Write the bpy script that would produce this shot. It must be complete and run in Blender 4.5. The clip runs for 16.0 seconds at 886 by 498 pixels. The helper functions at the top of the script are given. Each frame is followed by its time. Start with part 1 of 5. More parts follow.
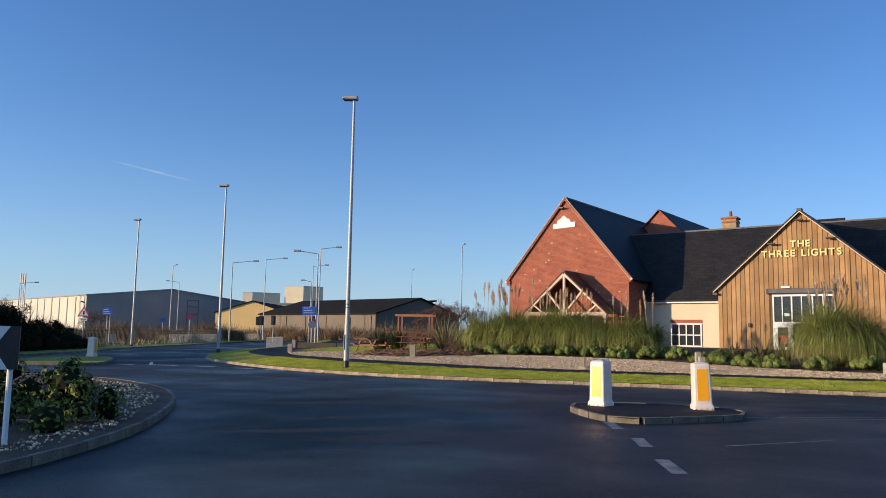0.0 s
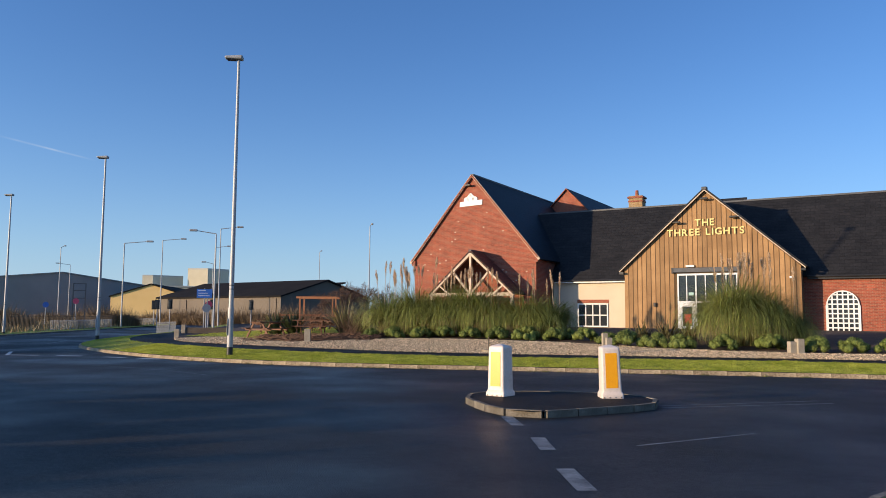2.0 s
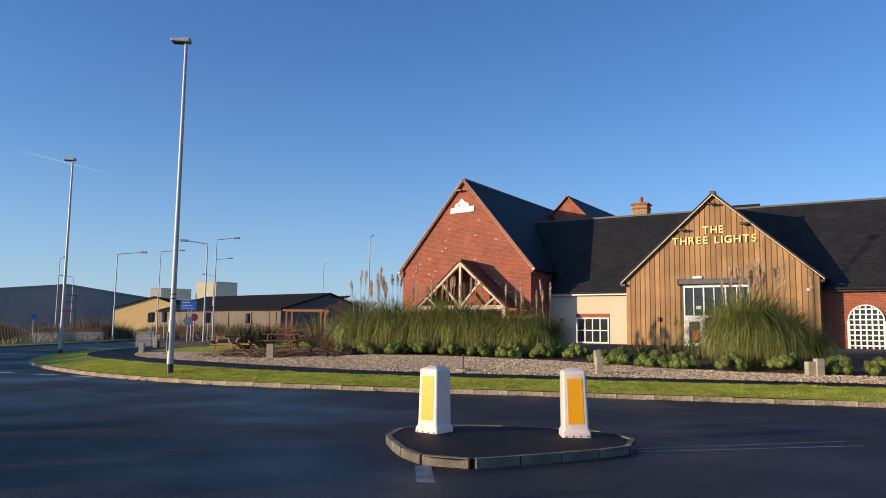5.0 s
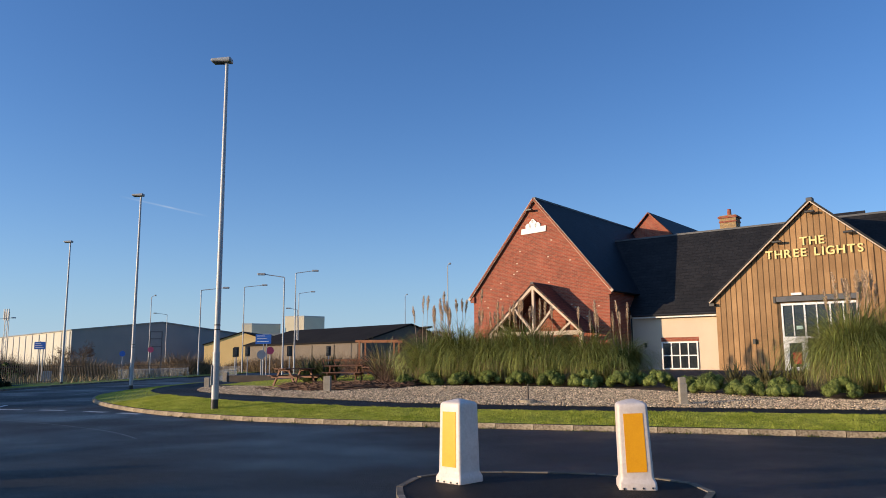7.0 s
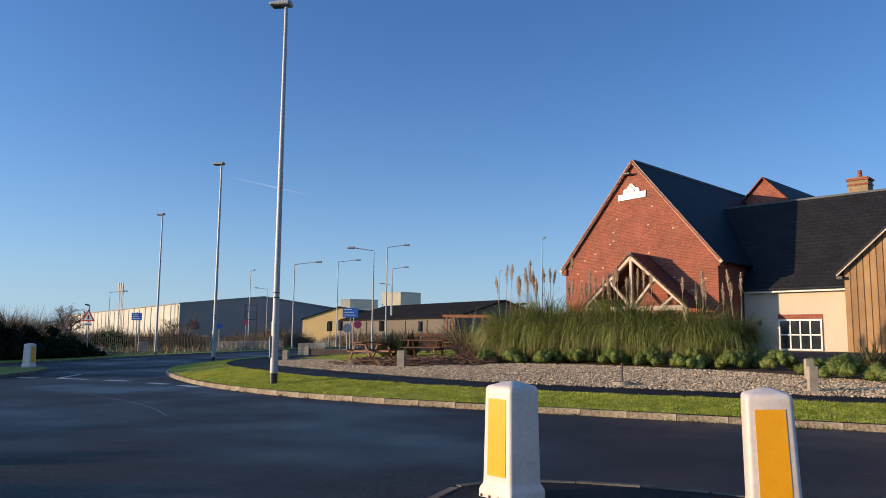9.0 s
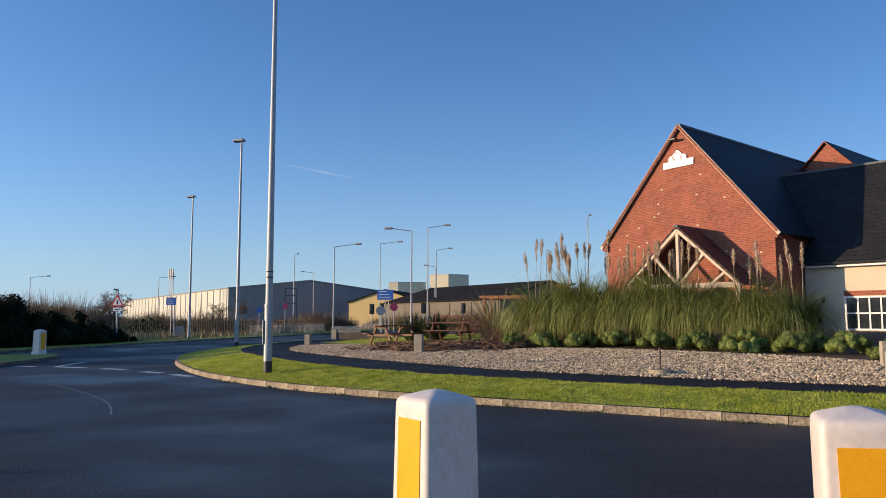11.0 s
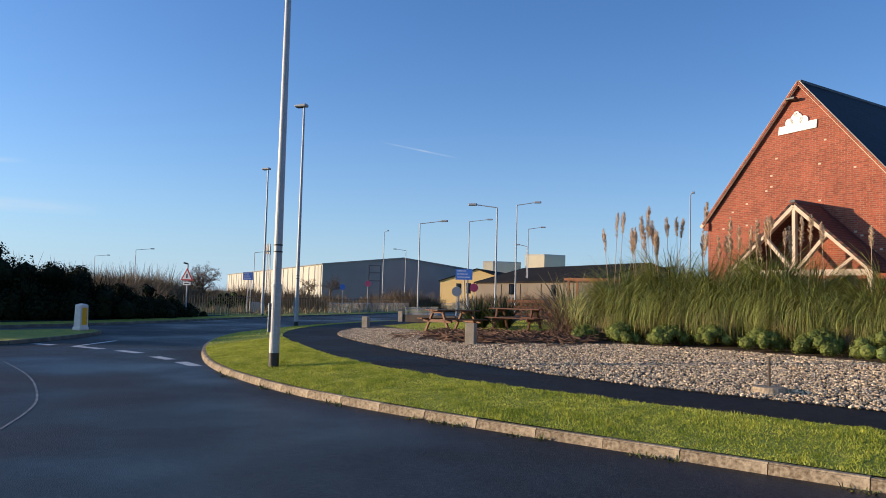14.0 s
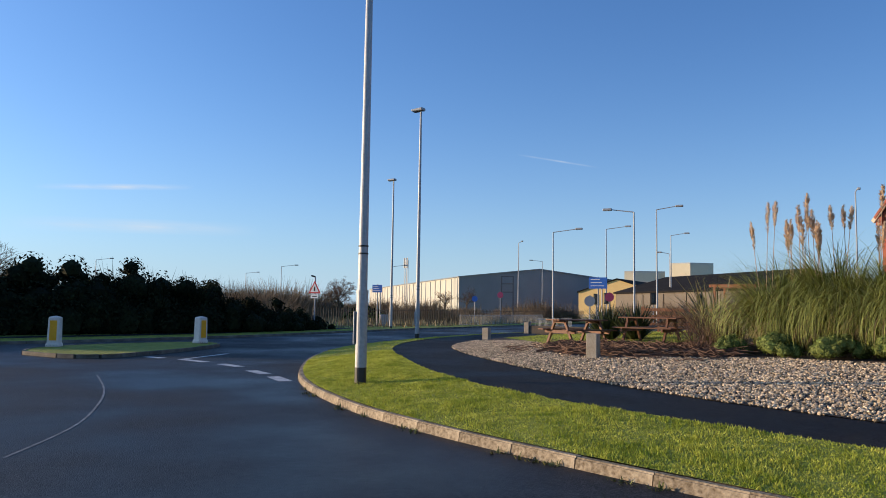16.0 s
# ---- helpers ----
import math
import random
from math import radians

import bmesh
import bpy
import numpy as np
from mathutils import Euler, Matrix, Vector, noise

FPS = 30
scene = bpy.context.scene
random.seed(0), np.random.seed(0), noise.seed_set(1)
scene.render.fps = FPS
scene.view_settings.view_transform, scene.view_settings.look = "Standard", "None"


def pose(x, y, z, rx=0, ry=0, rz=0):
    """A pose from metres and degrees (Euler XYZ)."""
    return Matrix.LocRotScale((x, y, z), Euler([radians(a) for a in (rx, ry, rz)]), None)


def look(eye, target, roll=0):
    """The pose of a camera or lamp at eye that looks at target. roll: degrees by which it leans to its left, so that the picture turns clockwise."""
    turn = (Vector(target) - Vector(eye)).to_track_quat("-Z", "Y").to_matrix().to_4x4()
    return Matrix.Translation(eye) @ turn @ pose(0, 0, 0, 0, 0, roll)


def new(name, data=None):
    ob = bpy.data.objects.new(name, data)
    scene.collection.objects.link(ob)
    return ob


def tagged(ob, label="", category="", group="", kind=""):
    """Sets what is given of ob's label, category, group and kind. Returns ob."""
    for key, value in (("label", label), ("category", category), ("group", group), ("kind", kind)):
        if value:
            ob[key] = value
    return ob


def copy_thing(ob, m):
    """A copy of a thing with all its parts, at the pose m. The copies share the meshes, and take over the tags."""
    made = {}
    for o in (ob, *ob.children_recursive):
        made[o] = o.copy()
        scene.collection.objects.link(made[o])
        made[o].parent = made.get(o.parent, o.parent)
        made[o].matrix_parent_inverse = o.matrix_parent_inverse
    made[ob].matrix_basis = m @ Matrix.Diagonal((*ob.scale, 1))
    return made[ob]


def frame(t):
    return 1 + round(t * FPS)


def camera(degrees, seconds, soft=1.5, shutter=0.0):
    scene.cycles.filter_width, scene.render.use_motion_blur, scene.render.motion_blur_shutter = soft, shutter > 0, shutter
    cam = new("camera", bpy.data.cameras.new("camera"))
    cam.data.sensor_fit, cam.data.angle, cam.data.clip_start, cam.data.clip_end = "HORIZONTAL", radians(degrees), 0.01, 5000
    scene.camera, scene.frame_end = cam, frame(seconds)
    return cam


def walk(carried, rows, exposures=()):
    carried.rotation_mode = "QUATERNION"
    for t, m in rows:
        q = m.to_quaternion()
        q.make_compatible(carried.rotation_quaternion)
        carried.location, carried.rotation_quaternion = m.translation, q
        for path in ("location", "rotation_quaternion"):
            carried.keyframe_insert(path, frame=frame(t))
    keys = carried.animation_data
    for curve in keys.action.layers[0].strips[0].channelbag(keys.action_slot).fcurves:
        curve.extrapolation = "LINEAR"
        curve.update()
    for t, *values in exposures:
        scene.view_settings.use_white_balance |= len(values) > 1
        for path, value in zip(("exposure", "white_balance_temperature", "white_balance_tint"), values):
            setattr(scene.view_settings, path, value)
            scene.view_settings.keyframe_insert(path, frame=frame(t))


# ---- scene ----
cam = camera(60.8, 16.0, soft=0.9)
PATH = [
    (0, (1.011, 0.516, 1.624), (0.302, 2.373, 1.846), 1.0),
    (0.5, (0.889, 1.12, 1.645), (0.318, 3.022, 1.878), 0.1),
    (1, (0.839, 1.579, 1.641), (0.311, 3.496, 1.858), 0.2),
    (1.5, (0.834, 2.247, 1.607), (0.304, 4.166, 1.795), 0.5),
    (2, (0.858, 2.745, 1.64), (0.369, 4.676, 1.818), 0.4),
    (2.5, (0.915, 3.283, 1.662), (0.423, 5.214, 1.829), 1.3),
    (3, (0.938, 3.782, 1.695), (0.473, 5.717, 1.892), 0.2),
    (3.5, (1.007, 4.433, 1.657), (0.564, 6.371, 1.883), -0.7),
    (3.7, (1.053, 4.708, 1.626), (0.593, 6.641, 1.851), -0.7),
    (6, (1.725, 7.348, 1.647), (1.179, 9.26, 1.867), 1.0),
    (6.5, (1.743, 7.96, 1.638), (1.158, 9.853, 1.908), 0.7),
    (7, (1.696, 8.543, 1.576), (0.961, 10.38, 1.87), -0.4),
    (7.5, (1.481, 9.403, 1.466), (0.59, 11.174, 1.731), -0.5),
    (8, (1.371, 9.966, 1.467), (0.443, 11.718, 1.731), -0.6),
    (8.5, (1.242, 10.627, 1.474), (0.282, 12.362, 1.729), -0.1),
    (9, (1.088, 11.277, 1.483), (0.118, 13.009, 1.718), 0.5),
    (9.2, (1.055, 11.546, 1.466), (0.065, 13.268, 1.696), 0.5),
    (11.3, (0.526, 14.37, 1.519), (-0.579, 16.027, 1.704), 0.1),
    (11.5, (0.403, 14.659, 1.555), (-0.719, 16.303, 1.748), 0.3),
    (12, (0.196, 15.355, 1.543), (-0.968, 16.97, 1.73), 0.9),
    (12.5, (0.017, 16.01, 1.537), (-1.186, 17.6, 1.696), 1.7),
    (13, (-0.185, 16.675, 1.573), (-1.412, 18.247, 1.73), 1.1),
    (13.5, (-0.342, 17.282, 1.665), (-1.605, 18.825, 1.816), 1.3),
    (14, (-0.499, 17.754, 1.701), (-1.796, 19.271, 1.831), 1.5),
    (14.5, (-0.63, 18.174, 1.7), (-1.979, 19.647, 1.817), 1.4),
    (15, (-0.864, 18.689, 1.654), (-2.282, 20.093, 1.786), 2.0),
    (15.5, (-1.184, 19.257, 1.616), (-2.655, 20.605, 1.767), 1.5),
    (16, (-1.508, 19.827, 1.593), (-3.059, 21.079, 1.749), 0.9),
]
EXPOSURES = [(0, 0.36, 6200, 10), (3, 0.36, 6200, 10), (6.5, 0.28, 6200, 10), (9, 0.28, 6200, 10), (12.5, 0.4, 6300, 10), (13.5, 0.43, 6300, 10), (16, 0.4, 6300, 10)]
walk(cam, [(t, look(eye, target, roll)) for t, eye, target, roll in PATH], EXPOSURES)

# ---------------------------------------------------------------- light
SUN_AZ, SUN_EL = -141.5, 8.0          # degrees from +x, towards the sun; elevation
world = bpy.data.worlds.new("world")
scene.world = world
world.use_nodes = True
wn = world.node_tree.nodes
sky = wn.new("ShaderNodeTexSky")
sky.sky_type, sky.sun_disc = "NISHITA", False
sky.sun_elevation, sky.sun_rotation = radians(22), radians(90 - SUN_AZ)
sky.air_density, sky.dust_density, sky.ozone_density = 1.0, 1.1, 4.0
wn["Background"].inputs["Strength"].default_value = 0.09
deep = wn.new("ShaderNodeMix")
deep.data_type, deep.blend_type = "RGBA", "MULTIPLY"
deep.inputs[0].default_value = 1.0
deep.inputs[7].default_value = (0.77, 1.06, 1.36, 1)      # clear cold winter air
world.node_tree.links.new(sky.outputs[0], deep.inputs[6])
# paler air towards the horizon
wtc, wsep = wn.new("ShaderNodeTexCoord"), wn.new("ShaderNodeSeparateXYZ")
inv, powr, amt, hz = wn.new("ShaderNodeMath"), wn.new("ShaderNodeMath"), wn.new("ShaderNodeMath"), wn.new("ShaderNodeMix")
inv.operation, inv.inputs[0].default_value, inv.use_clamp = "SUBTRACT", 1.0, True
powr.operation, powr.inputs[1].default_value = "POWER", 9.0
amt.operation, amt.inputs[1].default_value = "MULTIPLY", 0.8
hz.data_type = "RGBA"
hz.inputs[7].default_value = (5.1, 6.7, 8.0, 1)
wl = world.node_tree.links
wl.new(wtc.outputs["Generated"], wsep.inputs[0])
wl.new(wsep.outputs["Z"], inv.inputs[1])
wl.new(inv.outputs[0], powr.inputs[0])
wl.new(powr.outputs[0], amt.inputs[0])
wl.new(amt.outputs[0], hz.inputs[0])
wl.new(deep.outputs[2], hz.inputs[6])
wl.new(hz.outputs[2], wn["Background"].inputs["Color"])
sun = new("sun", bpy.data.lights.new("sun", "SUN"))
sun.data.energy, sun.data.angle, sun.data.color = 4.5, radians(0.6), (1.0, 0.73, 0.45)
sun_way = Vector((math.cos(radians(SUN_AZ)) * math.cos(radians(SUN_EL)), math.sin(radians(SUN_AZ)) * math.cos(radians(SUN_EL)), math.sin(radians(SUN_EL))))
sun.matrix_world = look(sun_way * 100, (0, 0, 0))


# ---------------------------------------------------------------- materials
def material(name, c1, c2, rough=0.8, scale=3.0, fine=40.0, bump=0.2, metal=0.0, rough2=None, per_piece=0.0, dist=0.02, spec=0.5, translucent=0.0):
    """Two scales of noise between two colours, with relief."""
    m = bpy.data.materials.new(name)
    m.use_nodes = True
    n, l = m.node_tree.nodes, m.node_tree.links
    b = n["Principled BSDF"]
    tc = n.new("ShaderNodeTexCoord")
    n1, n2 = n.new("ShaderNodeTexNoise"), n.new("ShaderNodeTexNoise")
    n1.inputs["Scale"].default_value, n2.inputs["Scale"].default_value = scale, fine
    n1.inputs["Detail"].default_value, n2.inputs["Detail"].default_value = 4, 3
    for q in (n1, n2):
        l.new(tc.outputs["Object"], q.inputs["Vector"])
    add = n.new("ShaderNodeMix")
    add.data_type = "FLOAT"
    add.inputs[0].default_value = 0.5
    l.new(n1.outputs["Fac"], add.inputs[2])
    l.new(n2.outputs["Fac"], add.inputs[3])
    ramp = n.new("ShaderNodeValToRGB")
    ramp.color_ramp.elements[0].position, ramp.color_ramp.elements[1].position = 0.36, 0.64
    ramp.color_ramp.elements[0].color, ramp.color_ramp.elements[1].color = (*c1, 1), (*c2, 1)
    l.new(add.outputs[0], ramp.inputs["Fac"])
    out = ramp.outputs["Color"]
    if per_piece:
        info = n.new("ShaderNodeObjectInfo")
        geo = n.new("ShaderNodeNewGeometry")
        sm = n.new("ShaderNodeMath")
        sm.operation = "ADD"
        l.new(info.outputs["Random"], sm.inputs[0])
        l.new(geo.outputs["Random Per Island"], sm.inputs[1])
        fr = n.new("ShaderNodeMath")
        fr.operation = "FRACT"
        l.new(sm.outputs[0], fr.inputs[0])
        hsv = n.new("ShaderNodeHueSaturation")
        mr = n.new("ShaderNodeMapRange")
        mr.inputs["To Min"].default_value, mr.inputs["To Max"].default_value = 1 - per_piece, 1 + per_piece
        l.new(fr.outputs[0], mr.inputs["Value"])
        l.new(mr.outputs[0], hsv.inputs["Value"])
        l.new(out, hsv.inputs["Color"])
        out = hsv.outputs["Color"]
    l.new(out, b.inputs["Base Color"])
    b.inputs["Metallic"].default_value = metal
    b.inputs["Specular IOR Level"].default_value = spec
    if rough2 is None:
        b.inputs["Roughness"].default_value = rough
    else:
        mr = n.new("ShaderNodeMapRange")
        mr.inputs["From Min"].default_value, mr.inputs["From Max"].default_value = 0.35, 0.65
        mr.inputs["To Min"].default_value, mr.inputs["To Max"].default_value = rough, rough2
        l.new(n1.outputs["Fac"], mr.inputs["Value"])
        l.new(mr.outputs[0], b.inputs["Roughness"])
    if bump:
        bp = n.new("ShaderNodeBump")
        bp.inputs["Strength"].default_value, bp.inputs["Distance"].default_value = bump, dist
        l.new(n2.outputs["Fac"], bp.inputs["Height"])
        l.new(bp.outputs[0], b.inputs["Normal"])
    if translucent:
        tr = n.new("ShaderNodeBsdfTranslucent")
        l.new(out, tr.inputs["Color"])
        mx = n.new("ShaderNodeMixShader")
        mx.inputs[0].default_value = translucent
        l.new(b.outputs[0], mx.inputs[1])
        l.new(tr.outputs[0], mx.inputs[2])
        l.new(mx.outputs[0], n["Material Output"].inputs["Surface"])
    return m


def coursed(name, c1, c2, joint, width, row, gap, rough=0.85, bump=0.6, axis="xz", stain=0.25, dist=0.012, spec=0.5):
    """Courses of bricks or slates in the object's own metres."""
    m = bpy.data.materials.new(name)
    m.use_nodes = True
    n, l = m.node_tree.nodes, m.node_tree.links
    b = n["Principled BSDF"]
    tc, sep, com = n.new("ShaderNodeTexCoord"), n.new("ShaderNodeSeparateXYZ"), n.new("ShaderNodeCombineXYZ")
    l.new(tc.outputs["Object"], sep.inputs[0])
    if axis == "wall":      # walls that run either way
        s = n.new("ShaderNodeMath")
        l.new(sep.outputs["X"], s.inputs[0])
        l.new(sep.outputs["Y"], s.inputs[1])
        l.new(s.outputs[0], com.inputs["X"])
    else:
        l.new(sep.outputs[axis[0].upper()], com.inputs["X"])
    l.new(sep.outputs["Z"], com.inputs["Y"])
    br = n.new("ShaderNodeTexBrick")
    br.inputs["Scale"].default_value = 1.0
    br.inputs["Brick Width"].default_value, br.inputs["Row Height"].default_value = width, row
    br.inputs["Mortar Size"].default_value, br.inputs["Mortar Smooth"].default_value = gap, 0.2
    br.inputs["Color1"].default_value, br.inputs["Color2"].default_value, br.inputs["Mortar"].default_value = (*c1, 1), (*c2, 1), (*joint, 1)
    l.new(com.outputs[0], br.inputs["Vector"])
    ns = n.new("ShaderNodeTexNoise")
    ns.inputs["Scale"].default_value, ns.inputs["Detail"].default_value = 0.9, 6
    l.new(tc.outputs["Object"], ns.inputs["Vector"])
    nf = n.new("ShaderNodeTexNoise")
    nf.inputs["Scale"].default_value = 9.0
    l.new(tc.outputs["Object"], nf.inputs["Vector"])
    mm = n.new("ShaderNodeMath")
    l.new(ns.outputs["Fac"], mm.inputs[0])
    l.new(nf.outputs["Fac"], mm.inputs[1])
    mr = n.new("ShaderNodeMapRange")
    mr.inputs["From Min"].default_value, mr.inputs["From Max"].default_value = 0.7, 1.3
    mr.inputs["To Min"].default_value, mr.inputs["To Max"].default_value = 1 - stain, 1 + stain
    l.new(mm.outputs[0], mr.inputs["Value"])
    hsv = n.new("ShaderNodeHueSaturation")
    l.new(mr.outputs[0], hsv.inputs["Value"])
    l.new(br.outputs["Color"], hsv.inputs["Color"])
    l.new(hsv.outputs[0], b.inputs["Base Color"])
    b.inputs["Roughness"].default_value = rough
    b.inputs["Specular IOR Level"].default_value = spec
    bp = n.new("ShaderNodeBump")
    bp.invert = True
    bp.inputs["Strength"].default_value, bp.inputs["Distance"].default_value = bump, dist
    l.new(br.outputs["Fac"], bp.inputs["Height"])
    l.new(bp.outputs[0], b.inputs["Normal"])
    return m


def chipped(name, dark, pale, patch, rough, rough2, spec, chip=75.0):
    """Asphalt: stone chips in a dark binder, with broad damp patches and worn lanes."""
    m = bpy.data.materials.new(name)
    m.use_nodes = True
    n, l = m.node_tree.nodes, m.node_tree.links
    b = n["Principled BSDF"]
    tc = n.new("ShaderNodeTexCoord")
    vor, n1, n2 = n.new("ShaderNodeTexVoronoi"), n.new("ShaderNodeTexNoise"), n.new("ShaderNodeTexNoise")
    vor.inputs["Scale"].default_value, vor.inputs["Randomness"].default_value = chip, 1.0
    n1.inputs["Scale"].default_value, n1.inputs["Detail"].default_value = patch, 6
    n2.inputs["Scale"].default_value, n2.inputs["Detail"].default_value = 11.0, 5
    for q in (vor, n1, n2):
        l.new(tc.outputs["Object"], q.inputs["Vector"])
    sep = n.new("ShaderNodeSeparateColor")
    l.new(vor.outputs["Color"], sep.inputs[0])
    ramp = n.new("ShaderNodeValToRGB")
    ramp.color_ramp.elements[0].position, ramp.color_ramp.elements[1].position = 0.3, 1.0
    ramp.color_ramp.elements[0].color, ramp.color_ramp.elements[1].color = (*dark, 1), (*pale, 1)
    l.new(sep.outputs[0], ramp.inputs["Fac"])
    both = n.new("ShaderNodeMath")
    l.new(n1.outputs["Fac"], both.inputs[0])
    l.new(n2.outputs["Fac"], both.inputs[1])
    mr = n.new("ShaderNodeMapRange")
    mr.inputs["From Min"].default_value, mr.inputs["From Max"].default_value = 0.75, 1.25
    mr.inputs["To Min"].default_value, mr.inputs["To Max"].default_value = 0.5, 1.5
    l.new(both.outputs[0], mr.inputs["Value"])
    hsv = n.new("ShaderNodeHueSaturation")
    l.new(mr.outputs[0], hsv.inputs["Value"])
    l.new(ramp.outputs["Color"], hsv.inputs["Color"])
    l.new(hsv.outputs["Color"], b.inputs["Base Color"])
    rr = n.new("ShaderNodeMapRange")
    rr.inputs["From Min"].default_value, rr.inputs["From Max"].default_value = 0.36, 0.64
    rr.inputs["To Min"].default_value, rr.inputs["To Max"].default_value = rough, rough2
    l.new(n1.outputs["Fac"], rr.inputs["Value"])
    l.new(rr.outputs[0], b.inputs["Roughness"])
    b.inputs["Specular IOR Level"].default_value = spec
    bp = n.new("ShaderNodeBump")
    bp.invert = True
    bp.inputs["Strength"].default_value, bp.inputs["Distance"].default_value = 0.7, 0.008
    l.new(vor.outputs["Distance"], bp.inputs["Height"])
    l.new(bp.outputs[0], b.inputs["Normal"])
    return m


M_ASPHALT = chipped("asphalt", (0.0095, 0.0095, 0.0098), (0.047, 0.046, 0.045), 0.22, 0.36, 0.72, 0.21)
M_PATH = chipped("path_asphalt", (0.008, 0.008, 0.0082), (0.032, 0.032, 0.033), 0.6, 0.6, 0.8, 0.15, 110.0)
M_PAINT = material("road_paint", (0.3, 0.3, 0.3), (0.72, 0.72, 0.7), 0.7, 5, 60, 0.2)
M_PAINT_OLD = material("worn_road_paint", (0.06, 0.06, 0.062), (0.32, 0.32, 0.31), 0.7, 4, 70, 0.2)
M_KERB = material("kerb_concrete", (0.12, 0.085, 0.048), (0.46, 0.37, 0.25), 0.9, 1.6, 26, 0.5, per_piece=0.1)
M_DARKKERB = material("dirty_kerb_concrete", (0.08, 0.07, 0.05), (0.22, 0.19, 0.15), 0.9, 3, 50, 0.4, per_piece=0.2)
M_LAWN = material("lawn", (0.15, 0.19, 0.02), (0.32, 0.34, 0.05), 0.95, 2.5, 40, 0.8, dist=0.05)
M_GRASS = material("grass_blade", (0.24, 0.3, 0.025), (0.58, 0.58, 0.1), 0.65, 1.8, 7, 0, per_piece=0.3, translucent=0.35, spec=0.25)
M_ROUGH_GRASS = material("dry_field", (0.12, 0.09, 0.045), (0.2, 0.15, 0.075), 0.95, 0.15, 3, 0.6, dist=0.1)
M_SOIL = material("soil", (0.05, 0.035, 0.025), (0.12, 0.075, 0.05), 0.95, 2, 25, 0.8, dist=0.04)
M_GRAVELBED = material("gravel_bed", (0.02, 0.015, 0.01), (0.06, 0.045, 0.032), 0.95, 4, 45, 0.8, dist=0.03)
M_STONE = material("pebble", (0.26, 0.18, 0.1), (0.74, 0.58, 0.38), 0.85, 7, 40, 0.2, per_piece=0.7, spec=0.3)
M_BRICK = coursed("red_brick", (0.38, 0.085, 0.042), (0.24, 0.052, 0.028), (0.3, 0.17, 0.11), 0.225, 0.075, 0.009, axis="wall")
M_BRICK_YELLOW = coursed("buff_brick", (0.4, 0.25, 0.1), (0.3, 0.19, 0.08), (0.3, 0.25, 0.18), 0.225, 0.075, 0.009, axis="wall")
M_SLATE_X = coursed("grey_slate_x", (0.026, 0.025, 0.026), (0.019, 0.019, 0.02), (0.008, 0.008, 0.009), 0.5, 0.19, 0.008, 0.7, 0.7, "xz", 0.3, 0.02, 0.2)
M_SLATE_Y = coursed("blue_slate_y", (0.014, 0.017, 0.021), (0.01, 0.012, 0.015), (0.004, 0.004, 0.005), 0.5, 0.2, 0.008, 0.6, 0.7, "yz", 0.3, 0.02, 0.3)
M_CREAM = material("cream_render", (0.62, 0.5, 0.36), (0.7, 0.58, 0.43), 0.9, 0.8, 60, 0.15)
M_TIMBER = material("weathered_cladding", (0.28, 0.155, 0.066), (0.43, 0.255, 0.115), 0.75, 1.2, 22, 0.25, per_piece=0.2, spec=0.3)
# darker copy of the cladding, with the shade of its gaps in the colour
M_TIMBER_SHADE = material("cladding_shadow_gap", (0.1, 0.06, 0.028), (0.16, 0.1, 0.045), 0.85, 2, 30, 0.2)
M_TRUSS = material("pale_oak", (0.55, 0.42, 0.3), (0.68, 0.55, 0.41), 0.8, 2, 25, 0.2)
M_WHITE = material("white_paint", (0.74, 0.73, 0.7), (0.82, 0.81, 0.79), 0.5, 2, 30, 0.05)
M_GOLD = material("pale_gold_letters", (0.75, 0.6, 0.2), (0.85, 0.7, 0.28), 0.45, 4, 30, 0.05)
M_LEAD = material("lead_grey", (0.06, 0.065, 0.07), (0.1, 0.1, 0.11), 0.6, 3, 30, 0.1)
M_BLACK = material("black_plastic", (0.012, 0.012, 0.013), (0.025, 0.025, 0.026), 0.45, 4, 40, 0.05)
M_BOLLARD = material("bollard_plastic", (0.66, 0.55, 0.47), (0.78, 0.68, 0.6), 0.45, 5, 30, 0.06)
M_YELLOW = material("yellow_reflector", (0.85, 0.36, 0.004), (0.93, 0.43, 0.008), 0.35, 8, 60, 0.03)
M_STEEL = material("galvanised_steel", (0.34, 0.345, 0.35), (0.46, 0.465, 0.47), 0.5, 1.5, 18, 0.05, metal=0.35, rough2=0.6)
M_GREYPAINT = material("dull_grey_paint", (0.3, 0.31, 0.32), (0.4, 0.41, 0.42), 0.55, 2, 30, 0.05)
M_GLASS = material("window_glass", (0.02, 0.025, 0.03), (0.04, 0.045, 0.05), 0.06, 1, 5, 0)
M_BLADE = material("pampas_blade", (0.06, 0.09, 0.014), (0.36, 0.38, 0.1), 0.6, 1.6, 9, 0, per_piece=0.55, translucent=0.12, spec=0.3)
M_STRAW = material("dead_blade", (0.26, 0.19, 0.09), (0.4, 0.3, 0.16), 0.8, 1, 6, 0, per_piece=0.3, translucent=0.2)
M_PLUME = material("pampas_plume", (0.55, 0.4, 0.25), (0.75, 0.57, 0.4), 0.9, 2, 12, 0, per_piece=0.25, translucent=0.3)
M_BUSH = material("hebe_leaf", (0.07, 0.105, 0.02), (0.22, 0.25, 0.065), 0.7, 5, 14, 0, per_piece=0.4, translucent=0.08, spec=0.2)
M_PHORMIUM = material("phormium_leaf", (0.06, 0.06, 0.022), (0.2, 0.17, 0.07), 0.6, 2, 9, 0, per_piece=0.4, translucent=0.1)
